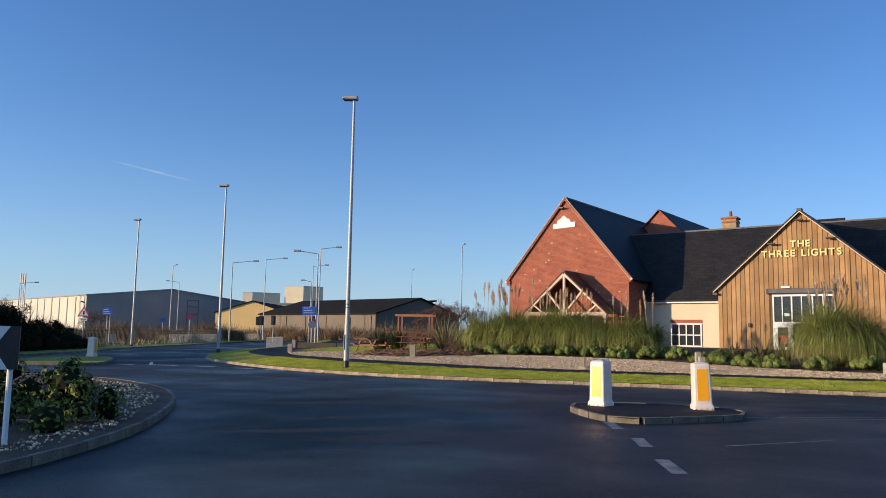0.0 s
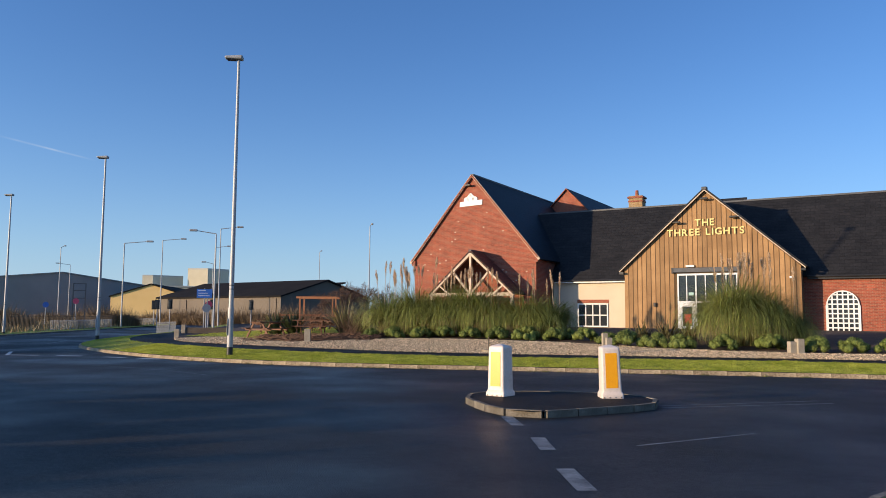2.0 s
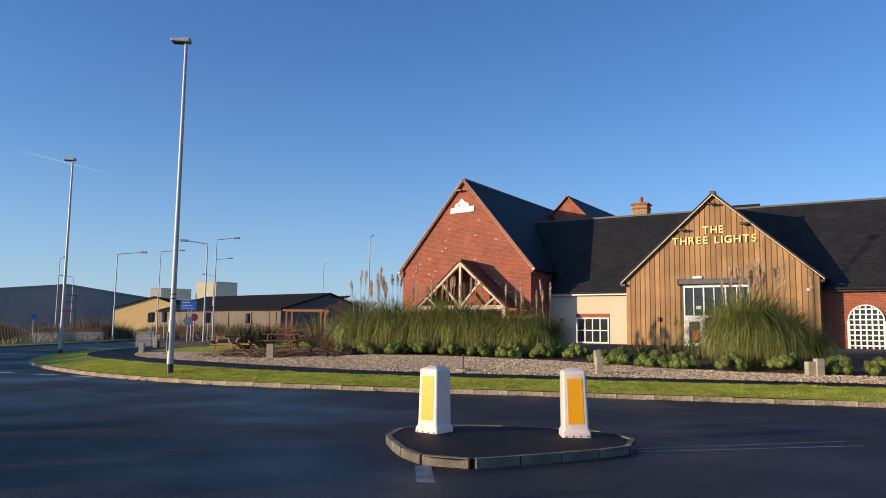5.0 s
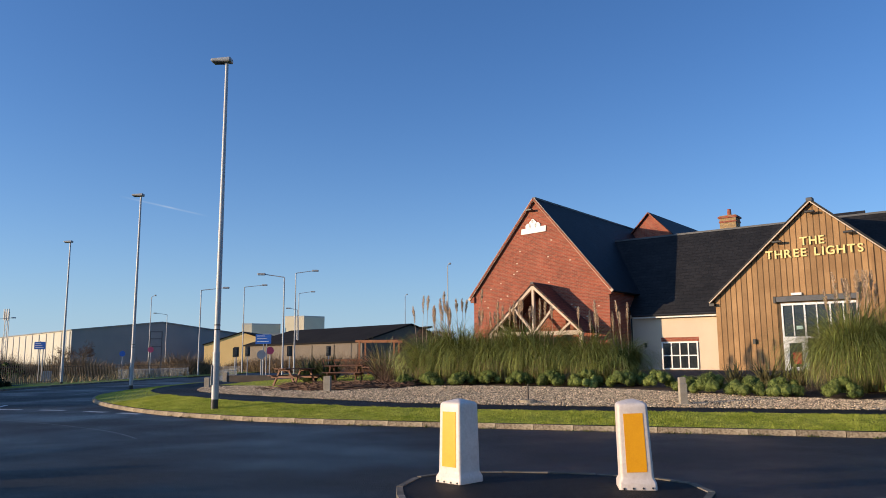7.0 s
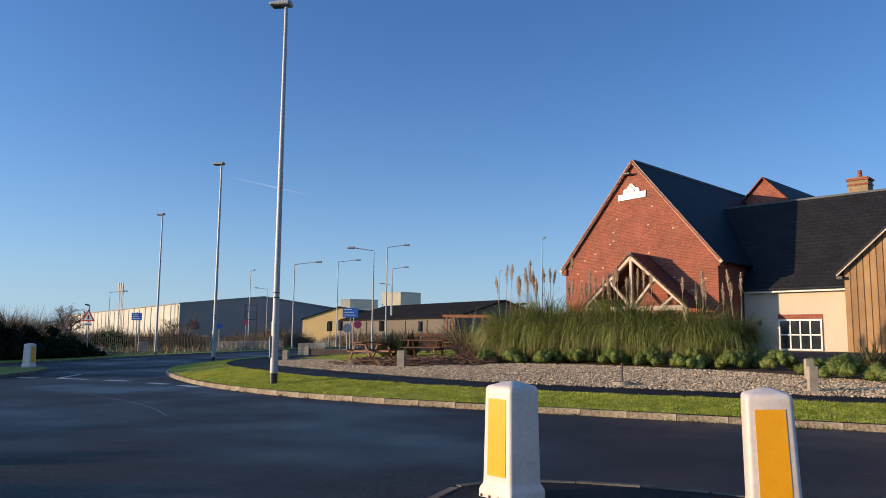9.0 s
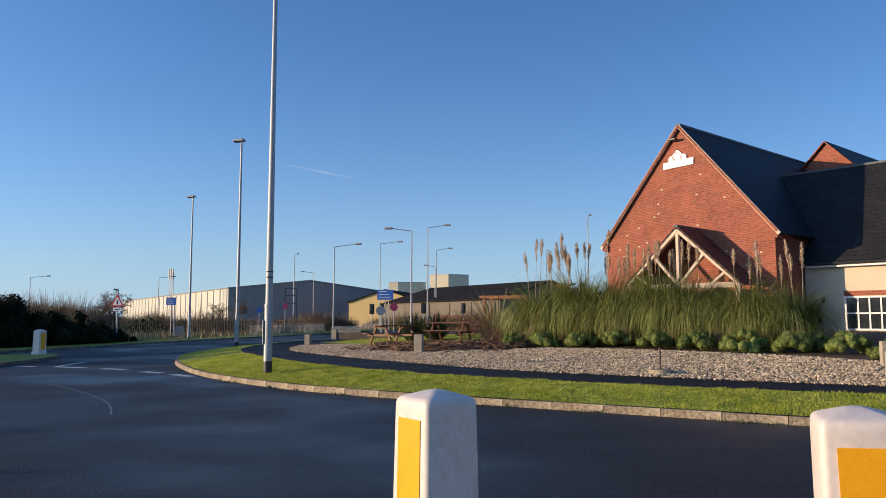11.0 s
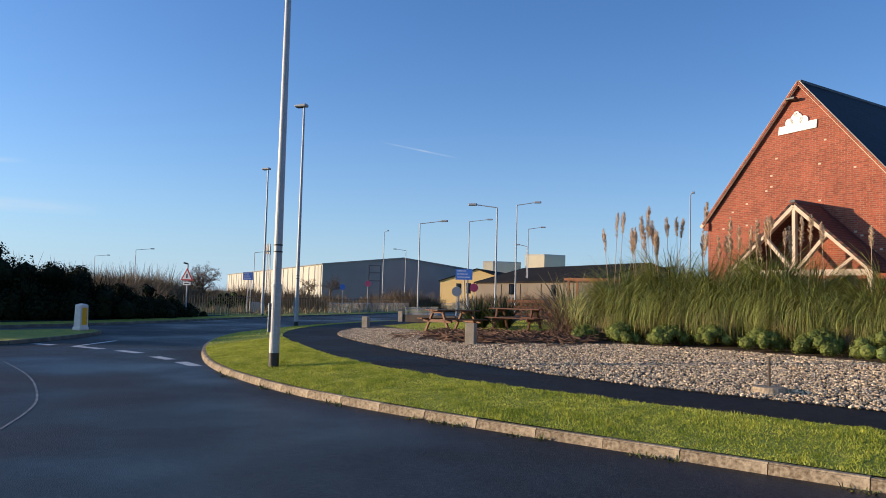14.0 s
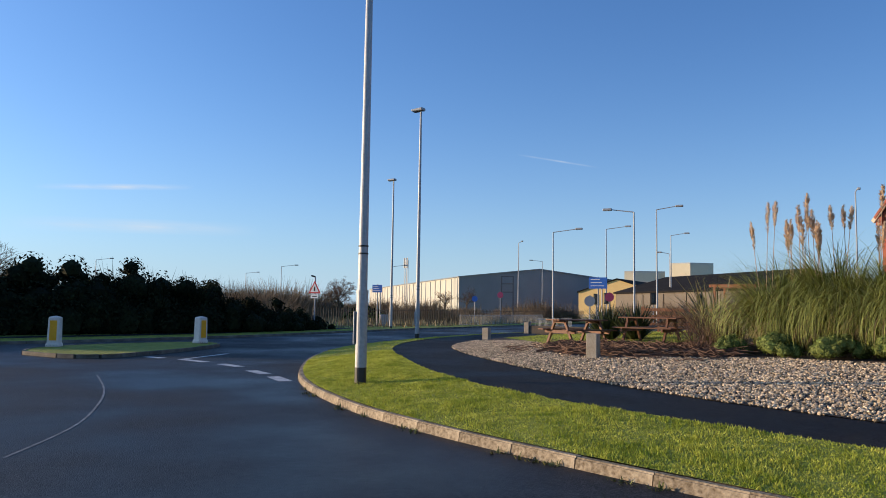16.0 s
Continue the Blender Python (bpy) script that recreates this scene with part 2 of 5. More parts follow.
M_BARN = material("brown_sheet_cladding", (0.11, 0.085, 0.06), (0.16, 0.125, 0.09), 0.7, 0.3, 5, 0.05)
# near-black leaf: the darkness of shaded foliage is put into this colour
M_HEDGE_SHADE = material("shaded_hedge_leaf", (0.008, 0.012, 0.005), (0.024, 0.028, 0.011), 0.8, 1, 6, 0, per_piece=0.45, spec=0.08)
M_HEDGE_GREEN = material("dark_evergreen_leaf", (0.02, 0.032, 0.01), (0.075, 0.095, 0.03), 0.6, 2, 8, 0, per_piece=0.4)
M_WEED = material("kerb_weed", (0.05, 0.06, 0.015), (0.2, 0.2, 0.05), 0.8, 3, 12, 0, per_piece=0.4)
M_TWIG = material("twig", (0.09, 0.05, 0.03), (0.17, 0.095, 0.06), 0.9, 2, 9, 0, per_piece=0.3)
M_SCRUB = material("brown_scrub", (0.16, 0.11, 0.065), (0.28, 0.195, 0.11), 0.9, 0.6, 4, 0, per_piece=0.35)
M_BARK = material("bark", (0.08, 0.06, 0.045), (0.14, 0.11, 0.08), 0.9, 3, 30, 0.3)
M_WOOD = material("brown_stained_wood", (0.14, 0.06, 0.03), (0.24, 0.11, 0.055), 0.7, 4, 30, 0.2, per_piece=0.15)
M_ORANGEWOOD = material("orange_fence_wood", (0.3, 0.12, 0.05), (0.42, 0.18, 0.08), 0.75, 3, 30, 0.2, per_piece=0.15)
M_SLEEPER = material("weathered_timber_post", (0.3, 0.25, 0.18), (0.45, 0.39, 0.3), 0.9, 5, 40, 0.35)
M_BLUE = material("sign_blue", (0.02, 0.1, 0.42), (0.03, 0.13, 0.5), 0.4, 4, 20, 0.02)
M_RED = material("sign_red", (0.55, 0.03, 0.03), (0.65, 0.05, 0.04), 0.4, 4, 20, 0.02)
M_PINK = material("faded_red", (0.45, 0.05, 0.12), (0.55, 0.08, 0.16), 0.5, 4, 20, 0.02)
M_SHED_GREY = material("grey_cladding", (0.2, 0.215, 0.23), (0.26, 0.275, 0.29), 0.6, 0.2, 5, 0.05)
M_SHED_PALE = material("pale_cladding", (0.5, 0.47, 0.38), (0.6, 0.56, 0.46), 0.6, 0.3, 5, 0.05)
M_OCHRE = material("ochre_cladding", (0.78, 0.52, 0.2), (0.86, 0.6, 0.26), 0.7, 0.3, 5, 0.05)
M_CLAD_CREAM = material("cream_cladding", (0.62, 0.54, 0.36), (0.7, 0.62, 0.43), 0.7, 0.3, 5, 0.05)
M_DARKROOF = material("dark_sheet_roof", (0.014, 0.012, 0.011), (0.026, 0.023, 0.021), 0.95, 0.4, 6, 0.1, spec=0.1)
M_TILE = coursed("brown_clay_tile_y", (0.13, 0.05, 0.034), (0.085, 0.032, 0.024), (0.02, 0.01, 0.008), 0.17, 0.11, 0.01, 0.8, 0.8, "yz", 0.3, 0.02)


# ---------------------------------------------------------------- building helpers
def part(name, bm, mat, parent=None, label=""):
    """Links a bmesh as one mesh object, under parent if one is given."""
    me = bpy.data.meshes.new(name)
    bm.normal_update()
    bm.to_mesh(me)
    bm.free()
    me.materials.append(mat)
    ob = new(name, me)
    if parent is not None:
        ob.parent = parent
    if label:
        ob["label"] = label
    return ob


def raw(name, verts, faces, mat, parent=None, smooth=False):
    me = bpy.data.meshes.new(name)
    me.from_pydata([tuple(v) for v in verts] if not isinstance(verts, np.ndarray) else verts.tolist(), [], faces if isinstance(faces, list) else faces.tolist())
    if smooth:
        me.polygons.foreach_set("use_smooth", [True] * len(me.polygons))
    me.materials.append(mat)
    ob = new(name, me)
    if parent is not None:
        ob.parent = parent
    return ob


def thing(name, m, label, category, group="", kind=""):
    e = new(name)
    e.empty_display_size = 0.2
    e.matrix_basis = m
    return tagged(e, label, category, group, kind)


def box(bm, lo, hi, bevel=0.0):
    """An upright block, with bevelled edges if bevel is given."""
    lo, hi = Vector(lo), Vector(hi)
    r = bmesh.ops.create_cube(bm, size=1.0, matrix=Matrix.Translation((lo + hi) / 2) @ Matrix.Diagonal((*(hi - lo), 1)))
    if bevel:
        es = list({e for v in r["verts"] for e in v.link_edges})
        bmesh.ops.bevel(bm, geom=es, offset=bevel, segments=2, affect="EDGES", profile=0.5)
    return bm


def beam(bm, p, q, w, h, up=(0, 0, 1)):
    """A bar from p to q, w across and h along up."""
    p, q = Vector(p), Vector(q)
    d = (q - p).normalized()
    s = d.cross(Vector(up))
    s = s.normalized() if s.length > 1e-5 else Vector((1, 0, 0))
    t = s.cross(d).normalized()
    m = Matrix((s, d, t)).transposed().to_4x4()
    m.translation = (p + q) / 2
    bmesh.ops.create_cube(bm, size=1.0, matrix=m @ Matrix.Diagonal((w, (q - p).length, h, 1)))
    return bm


def tube(bm, p, q, r0, r1=None, seg=12):
    p, q = Vector(p), Vector(q)
    r1 = r0 if r1 is None else r1
    m = (q - p).to_track_quat("Z", "Y").to_matrix().to_4x4()
    m.translation = (p + q) / 2
    bmesh.ops.create_cone(bm, cap_ends=True, segments=seg, radius1=r0, radius2=r1, depth=(q - p).length, matrix=m)
    return bm


def prism(bm, outline, depth):
    """A flat outline of 3D points pushed along the vector depth."""
    depth = Vector(depth)
    a = [bm.verts.new(p) for p in outline]
    b = [bm.verts.new(Vector(p) + depth) for p in outline]
    bm.faces.new(a)
    bm.faces.new(list(reversed(b)))
    for i in range(len(a)):
        j = (i + 1) % len(a)
        bm.faces.new((a[j], a[i], b[i], b[j]))
    bmesh.ops.recalc_face_normals(bm, faces=bm.faces[:])
    return bm


def B():
    return bmesh.new()


# ---------------------------------------------------------------- the lie of the land
KERB = [(60, 17.5), (30, 23.4), (14, 25.7), (7, 26.1), (3, 26.05), (0, 25.95), (-3, 25.85), (-6, 25.75), (-8, 25.75), (-9.8, 25.85), (-11.3, 26.05), (-13, 26.5),
        (-14.6, 27.0), (-17, 28.1), (-20.6, 30.3), (-23.6, 32.6), (-26.0, 34.9), (-28.0, 37.6), (-30.1, 41.0), (-32.2, 45.4), (-34.8, 51.5), (-38.8, 61), (-46, 78), (-57, 100), (-84, 150)]
EDGE_GRASS = [(60, 19.6), (30, 25.5), (14, 27.8), (7, 28.25), (3, 28.15), (0, 28.0), (-3, 27.8), (-5.2, 27.75), (-7.4, 27.8), (-9.4, 27.95), (-11.6, 28.5), (-14, 29.5),
              (-16.4, 30.8), (-19.7, 32.6), (-22.4, 34.7), (-24.7, 37.1), (-26.7, 40.0), (-28.3, 42.8), (-30.2, 46.6), (-32.6, 53), (-36.6, 62), (-43.8, 79), (-54.8, 101), (-81.8, 151)]
EDGE_PATH = [(60, 21.3), (30, 27.2), (14, 29.5), (7, 29.95), (3, 29.8), (0, 29.6), (-3, 29.5), (-5, 29.52), (-6.6, 29.65), (-8.5, 29.9), (-10.6, 30.45), (-13.4, 31.5), (-16, 32.75), (-19, 34.45),
             (-21.3, 36.2), (-23.3, 39), (-25.1, 42), (-27.3, 47), (-30, 54.5), (-34.2, 63.5), (-41.4, 80), (-52.4, 102), (-79.4, 152)]
EDGE_GRAVEL = [(60, 24.5), (30, 30), (14, 31.8), (9, 31.9), (5, 32.1), (2, 32.9), (0, 33.9), (-2.5, 35.0), (-5, 35.5), (-9, 35.9), (-11.5, 34.8), (-13.4, 33.9), (-16.0, 34.9), (-17.0, 36.4), (-19.2, 38.4), (-21.4, 39.4), (-23.0, 39.0)]
FAR_KERB = [(-8, -60), (-20, -25), (-27, 0), (-31.3, 15), (-33.2, 24), (-34.3, 28.5), (-36.2, 35), (-39.4, 41), (-43.6, 48.5), (-47.2, 57), (-52.6, 70), (-61, 90), (-72, 114), (-88, 150)]
_kp = np.array(KERB, float)


def inland(x, y):
    """Distance from the pub's kerb."""
    p = np.array((x, y))
    a, d = _kp[:-1], _kp[1:] - _kp[:-1]
    t = np.clip(((p - a) * d).sum(1) / (d * d).sum(1), 0, 1)
    return float(np.sqrt((((a + t[:, None] * d) - p) ** 2).sum(1).min()))


def land_z(x, y):
    """Height of the ground on the pub's side of the kerb."""
    d = inland(x, y)
    return min(0.113 + 0.1 * min(d, 2.2) + 0.052 * max(0.0, d - 4.0), 1.05)


def inside(poly, x, y):
    r, n = False, len(poly)
    for i in range(n):
        (x1, y1), (x2, y2) = poly[i], poly[i - 1]
        if (y1 > y) != (y2 > y) and x < (x2 - x1) * (y - y1) / (y2 - y1) + x1:
            r = not r
    return r


def inside_all(poly, X, Y):
    """inside() for arrays."""
    r = np.zeros(len(X), bool)
    for i in range(len(poly)):
        (x1, y1), (x2, y2) = poly[i], poly[i - 1]
        if y1 != y2:
            r ^= ((y1 > Y) != (y2 > Y)) & (X < (x2 - x1) * (Y - y1) / (y2 - y1) + x1)
    return r


def land_all(X, Y):
    """land_z() for arrays."""
    best = np.full(len(X), 1e9)
    for (x1, y1), (x2, y2) in zip(KERB[:-1], KERB[1:]):
        dx, dy = x2 - x1, y2 - y1
        t = np.clip(((X - x1) * dx + (Y - y1) * dy) / (dx * dx + dy * dy), 0, 1)
        best = np.minimum(best, np.hypot(x1 + t * dx - X, y1 + t * dy - Y))
    return np.minimum(0.113 + 0.1 * np.minimum(best, 2.2) + 0.052 * np.maximum(0.0, best - 4.0), 1.05)


def subdivide(line, step):
    out = []
    for (x1, y1), (x2, y2) in zip(line[:-1], line[1:]):
        n = max(1, int(math.hypot(x2 - x1, y2 - y1) / step))
        out += [(x1 + (x2 - x1) * i / n, y1 + (y2 - y1) * i / n) for i in range(n)]
    return out + [line[-1]]


def smooth_line(line, rounds=2):
    """Corner cutting, so that bends run as curves."""
    for _ in range(rounds):
        out = [line[0]]
        for (x1, y1), (x2, y2) in zip(line[:-1], line[1:]):
            out += [(0.75 * x1 + 0.25 * x2, 0.75 * y1 + 0.25 * y2), (0.25 * x1 + 0.75 * x2, 0.25 * y1 + 0.75 * y2)]
        line = out + [line[-1]]
    return line


from mathutils import geometry


def region(name, poly, mat, zf, step=0, kind_label="", category="ground", fringe=None):
    """A sheet over a plan outline, with inner points every step metres, at the heights zf gives."""
    pts = [Vector(p) for p in poly]
    n = len(pts)
    if step:
        xs, ys = [p[0] for p in poly], [p[1] for p in poly]
        lim = fringe or (-60, 30, 0, 75)
        x = max(min(xs), lim[0])
        while x < min(max(xs), lim[1]):
            y = max(min(ys), lim[2])
            while y < min(max(ys), lim[3]):
                px, py = x + random.uniform(-.2, .2) * step, y + random.uniform(-.2, .2) * step
                if inside(poly, px, py):
                    pts.append(Vector((px, py)))
                y += step
            x += step
    vs, _, fs, *_ = geometry.delaunay_2d_cdt(pts, [], [list(range(n))], 1, 1e-5)
    ob = raw(name, [(v.x, v.y, zf(v.x, v.y)) for v in vs], [list(f) for f in fs], mat, smooth=True)
    bm = B()
    bm.from_mesh(ob.data)
    for f in bm.faces:
        if f.normal.z < 0:
            f.normal_flip()
    bm.to_mesh(ob.data)
    bm.free()
    return tagged(ob, kind_label, category, kind="structure")


KERB_S = smooth_line(KERB)
GRASS_S, PATH_S, GRAVEL_S, FAR_S = smooth_line(EDGE_GRASS), smooth_line(EDGE_PATH), smooth_line(EDGE_GRAVEL, 1), smooth_line(FAR_KERB)

# ground to the horizon
bm = B()
bmesh.ops.create_grid(bm, x_segments=24, y_segments=24, size=3000)
for v in bm.verts:
    v.co.z = -0.06
ground = tagged(part("ground", bm, M_ROUGH_GRASS), "dry winter field and rough ground to the horizon", "ground", kind="structure")
# carriageway
region("road", KERB_S + list(reversed(FAR_S)) + [(20, -60), (60, -60)], M_ASPHALT, lambda x, y: 0.0, 2.0, "dark damp asphalt of a roundabout and its exit road", "road", (-60, 40, -30, 75))


def offset_line(line, d):
    """The line moved d metres to its right-hand side seen along it."""
    out = []
    for i, p in enumerate(line):
        a, b = line[max(i - 1, 0)], line[min(i + 1, len(line) - 1)]
        t = Vector((b[0] - a[0], b[1] - a[1])).normalized()
        out.append((p[0] + t.y * d, p[1] - t.x * d))
    return out


KERB_BACK = offset_line(KERB_S, 0.125)
region("verge", KERB_BACK + list(reversed(GRASS_S)), M_LAWN, land_z, 0.8, "mown green grass verge behind the kerb", "grass verge")
region("footpath", GRASS_S + list(reversed(PATH_S)), M_PATH, lambda x, y: land_z(x, y) - 0.012, 0.8, "dark asphalt footpath curving round the corner", "footpath")
tail = [p for p in PATH_S if p[1] > 39.4 and p[0] < -23]
front = [p for p in PATH_S if p not in tail]
region("gravel_bed", front + list(reversed(GRAVEL_S)), M_GRAVELBED, land_z, 0.9, "bed of pale washed pebbles beside the footpath", "gravel")
region("pub_ground", GRAVEL_S + tail + [(-40, 160), (90, 160), (90, 22)], M_SOIL, land_z, 3.0, "dark soil and mulch between the planting and the pub", "soil")
far_land = list(reversed(offset_line(FAR_S, -0.125)))
region("far_verge", far_land + [(-40, -60), (-170, -60), (-170, 150)], M_LAWN, lambda x, y: 0.1, 0, "shaded grass verge on the far side of the road", "grass verge")


def kerb_run(name, line, top, length, mat, label, x_near, depth=0.25, width=0.125, batter=0.03, sink=0.06):
    """Single kerbstones along a line: stretch x_near holds the single ones, the rest is one strip."""
    holder = thing(name, Matrix(), label, "kerb", kind="structure")
    bm = B()
    box(bm, (0, 0, -sink), (length - 0.005, width, top))
    for v in bm.verts:
        if v.co.z > 0 and v.co.y < 0.01:
            v.co.y += batter
    bmesh.ops.bevel(bm, geom=[e for e in bm.edges if all(v.co.z > 0 for v in e.verts) and all(v.co.y < 0.06 for v in e.verts)], offset=0.018, segments=2, affect="EDGES")
    stone = None
    walkpts = subdivide(line, 0.012)
    i = 0
    while i < len(walkpts) - 1:
        j, run = i, 0.0
        while j < len(walkpts) - 1 and run < length:
            run += math.hypot(walkpts[j + 1][0] - walkpts[j][0], walkpts[j + 1][1] - walkpts[j][1])
            j += 1
        p, q = walkpts[i], walkpts[j]
        a = math.degrees(math.atan2(p[1] - q[1], p[0] - q[0]))
        if x_near[0] < p[0] < x_near[1] and x_near[2] < p[1] < x_near[3]:
            m = pose(q[0], q[1], random.uniform(-0.006, 0.006), random.uniform(-1, 1), 0, a)
            if stone is None:
                stone = part("kerbstone", bm, mat, holder)
                stone.matrix_basis = m
            else:
                o = new("kerbstone", stone.data)
                o.parent, o.matrix_basis = holder, m
        i = j
    return holder


kerb_run("kerb", KERB_S, 0.118, 0.915, M_KERB, "pale concrete kerb along the grass verge", (-60, 40, 0, 90))
kerb_run("kerb_far_side", list(reversed(FAR_S)), 0.11, 0.915, M_DARKKERB, "dull concrete kerb on the far side of the road", (-60, 0, 0, 75))


# road markings
def stripe(name, pts, w, mat, label, z=0.004):
    l, r = offset_line(pts, w / 2), offset_line(pts, -w / 2)
    n = len(pts)
    ob = raw(name, [(x, y, z) for x, y in l + r], [[i, i + 1, n + i + 1, n + i] for i in range(n - 1)], mat)
    return tagged(ob, label, "road marking", "road markings", "structure")


for a, b in (((-1.22, 15.3), (-0.88, 14.3)), ((-0.45, 13.25), (-0.2, 12.3)), ((0.1, 11.2), (0.4, 10.2))):
    stripe("give_way_dash", [a, b], 0.2, M_PAINT_OLD, "worn white dash painted on the road")
for a, b in (((-24.8, 27.3), (-24.0, 27.5)), ((-23.3, 27.8), (-22.0, 28.0)), ((-21.2, 28.1), (-20.1, 28.15)), ((-18.9, 27.9), (-17.9, 27.8)), ((-17.2, 27.65), (-16.1, 27.4)), ((-27.2, 27.4), (-26.2, 27.5))):
    stripe("give_way_dash", [a, b], 0.3, M_PAINT, "white give-way dash painted on the road")
stripe("marking_line", [(-23.3, 27.8), (-25.2, 30.0)], 0.15, M_PAINT, "white line painted on the road")
stripe("marking_line", [(-30.5, 38), (-33, 42.5)], 0.12, M_PAINT_OLD, "worn white line painted on the road")
stripe("marking_line", [(1.3, 17.3), (4.6, 19.1)], 0.07, M_PAINT_OLD, "thin worn white line on the road")
stripe("marking_line", [(1.2, 17.55), (4.4, 19.5)], 0.06, M_PAINT_OLD, "thin worn white line on the road")
stripe("marking_line", [(0.87, 12.95), (2.5, 14.5)], 0.06, M_PAINT_OLD, "thin worn white line on the road")
stripe("tyre_scuff", smooth_line([(-19.4, 24.5), (-16, 23.8), (-13.1, 22.8), (-11.8, 22.2), (-10.4, 21.3)]), 0.035, M_PAINT_OLD, "curved pale scrape on the asphalt")


# ---------------------------------------------------------------- islands
def island(name, outline, top, mat_top, label, stone_mat, stone=0.6):
    loop = smooth_line(outline + [outline[0]], 2)
    inner = offset_line(loop, 0.12)
    ob = region(name, inner[:-1], mat_top, lambda x, y: top - 0.01, 0, label, "traffic island")
    kerb_run(name + "_kerb", loop, top, stone, stone_mat, "weathered concrete kerb round a traffic island", (-99, 99, -99, 99))
    return ob


island("splitter_island", [(-2.15, 16.95), (-1.65, 15.95), (-1.2, 15.4), (-0.75, 15.25), (0.05, 15.95), (1.05, 16.9), (1.2, 17.5), (1.0, 18.2), (0.4, 18.6), (-0.8, 18.55), (-2.3, 18.15)], 0.12, M_PATH, "small asphalt-topped traffic island", M_DARKKERB)
island("far_island", [(-27.2, 24.5), (-24.4, 25.4), (-25.4, 27.4), (-28.6, 31.0), (-30.2, 31.7), (-31.4, 31.2), (-30.6, 27.0), (-29.0, 25.0)], 0.12, M_LAWN, "grassed traffic island across the junction", M_DARKKERB)
island("roundabout_island", [(-6.4, 4.8), (-6.65, 7.0), (-7.1, 8.4), (-7.7, 9.9), (-8.7, 11.6), (-10.3, 13.9), (-12, 15.7), (-13.7, 17.0), (-16.5, 18.4), (-20, 18.8), (-23.5, 16.5), (-24.5, 11), (-23, 4), (-18, -1), (-12, -1)], 0.13, M_SOIL, "planted roundabout island with a pebble edge", M_DARKKERB)
island("near_corner", [(2.5, 9.0), (2.65, 10.1), (3.4, 10.95), (5.4, 11.6), (12, 12.4), (30, 13), (30, -20), (6, -20), (3.2, -6), (2.7, 4)], 0.12, M_LAWN, "grassed corner beside the road", M_DARKKERB)


def bollard(m):
    """Square-set guard bollard with rounded cap and reflector panel."""
    e = thing("traffic_bollard", m, "white plastic traffic bollard with yellow reflector panel on an island", "bollard", "traffic bollards")
    bm = B()
    rings = []
    for z, half, r in ((0, .212, .03), (0.012, .214, .03), (0.075, .212, .03), (0.09, .208, .03), (0.125, .19, .034), (0.14, .187, .035), (0.16, .186, .035), (0.86, .173, .034), (0.895, .171, .033), (0.912, .166, .032), (0.924, .154, .03), (0.93, .14, .028), (0.958, .05, .02), (0.964, .02, .008)):
        ring = []
        for cx, cy in ((1, 1), (-1, 1), (-1, -1), (1, -1)):
            base = math.atan2(cy, cx) - math.pi / 4
            for k in range(5):
                a = base + k / 4 * math.pi / 2
                ring.append(bm.verts.new((cx * (half - r) + r * math.cos(a), cy * (half - r) + r * math.sin(a), z * 1.06)))
        rings.append(ring)
    for a, b in zip(rings[:-1], rings[1:]):
        for k in range(20):
            bm.faces.new((a[k], a[(k + 1) % 20], b[(k + 1) % 20], b[k]))
    bm.faces.new(rings[-1])
    bm.faces.new(list(reversed(rings[0])))
    for f in bm.faces:
        f.smooth = True
    part("shell", bm, M_BOLLARD, e)
    for q in (-1, 1):
        bm = B()
        prism(bm, [(-0.115, q * 0.1868, 0.21), (0.115, q * 0.1868, 0.21), (0.11, q * 0.1755, 0.87), (-0.11, q * 0.1755, 0.87)], (0, q * 0.003, 0))
        part("reflector", bm, M_YELLOW, e, "yellow reflective panel")
    for x in (-0.16, -0.055, 0.055, 0.16):
        for s in (-1, 1):
            bm = B()
            tube(bm, (x, s * 0.205, 0.035), (x, s * 0.222, 0.035), 0.012, seg=6)
            part("bolt", bm, M_BLACK, e)
    return e


first_bollard = bollard(pose(-1.71, 17.55, 0.09, 0, 0, -22))
copy_thing(first_bollard, pose(0.39, 17.82, 0.1, 1.5, -2.0, 14))
copy_thing(first_bollard, pose(-29.9, 30.9, 0.115, 0, 0, 105))
copy_thing(first_bollard, pose(-29.3, 25.7, 0.115, 0, 0, 60))


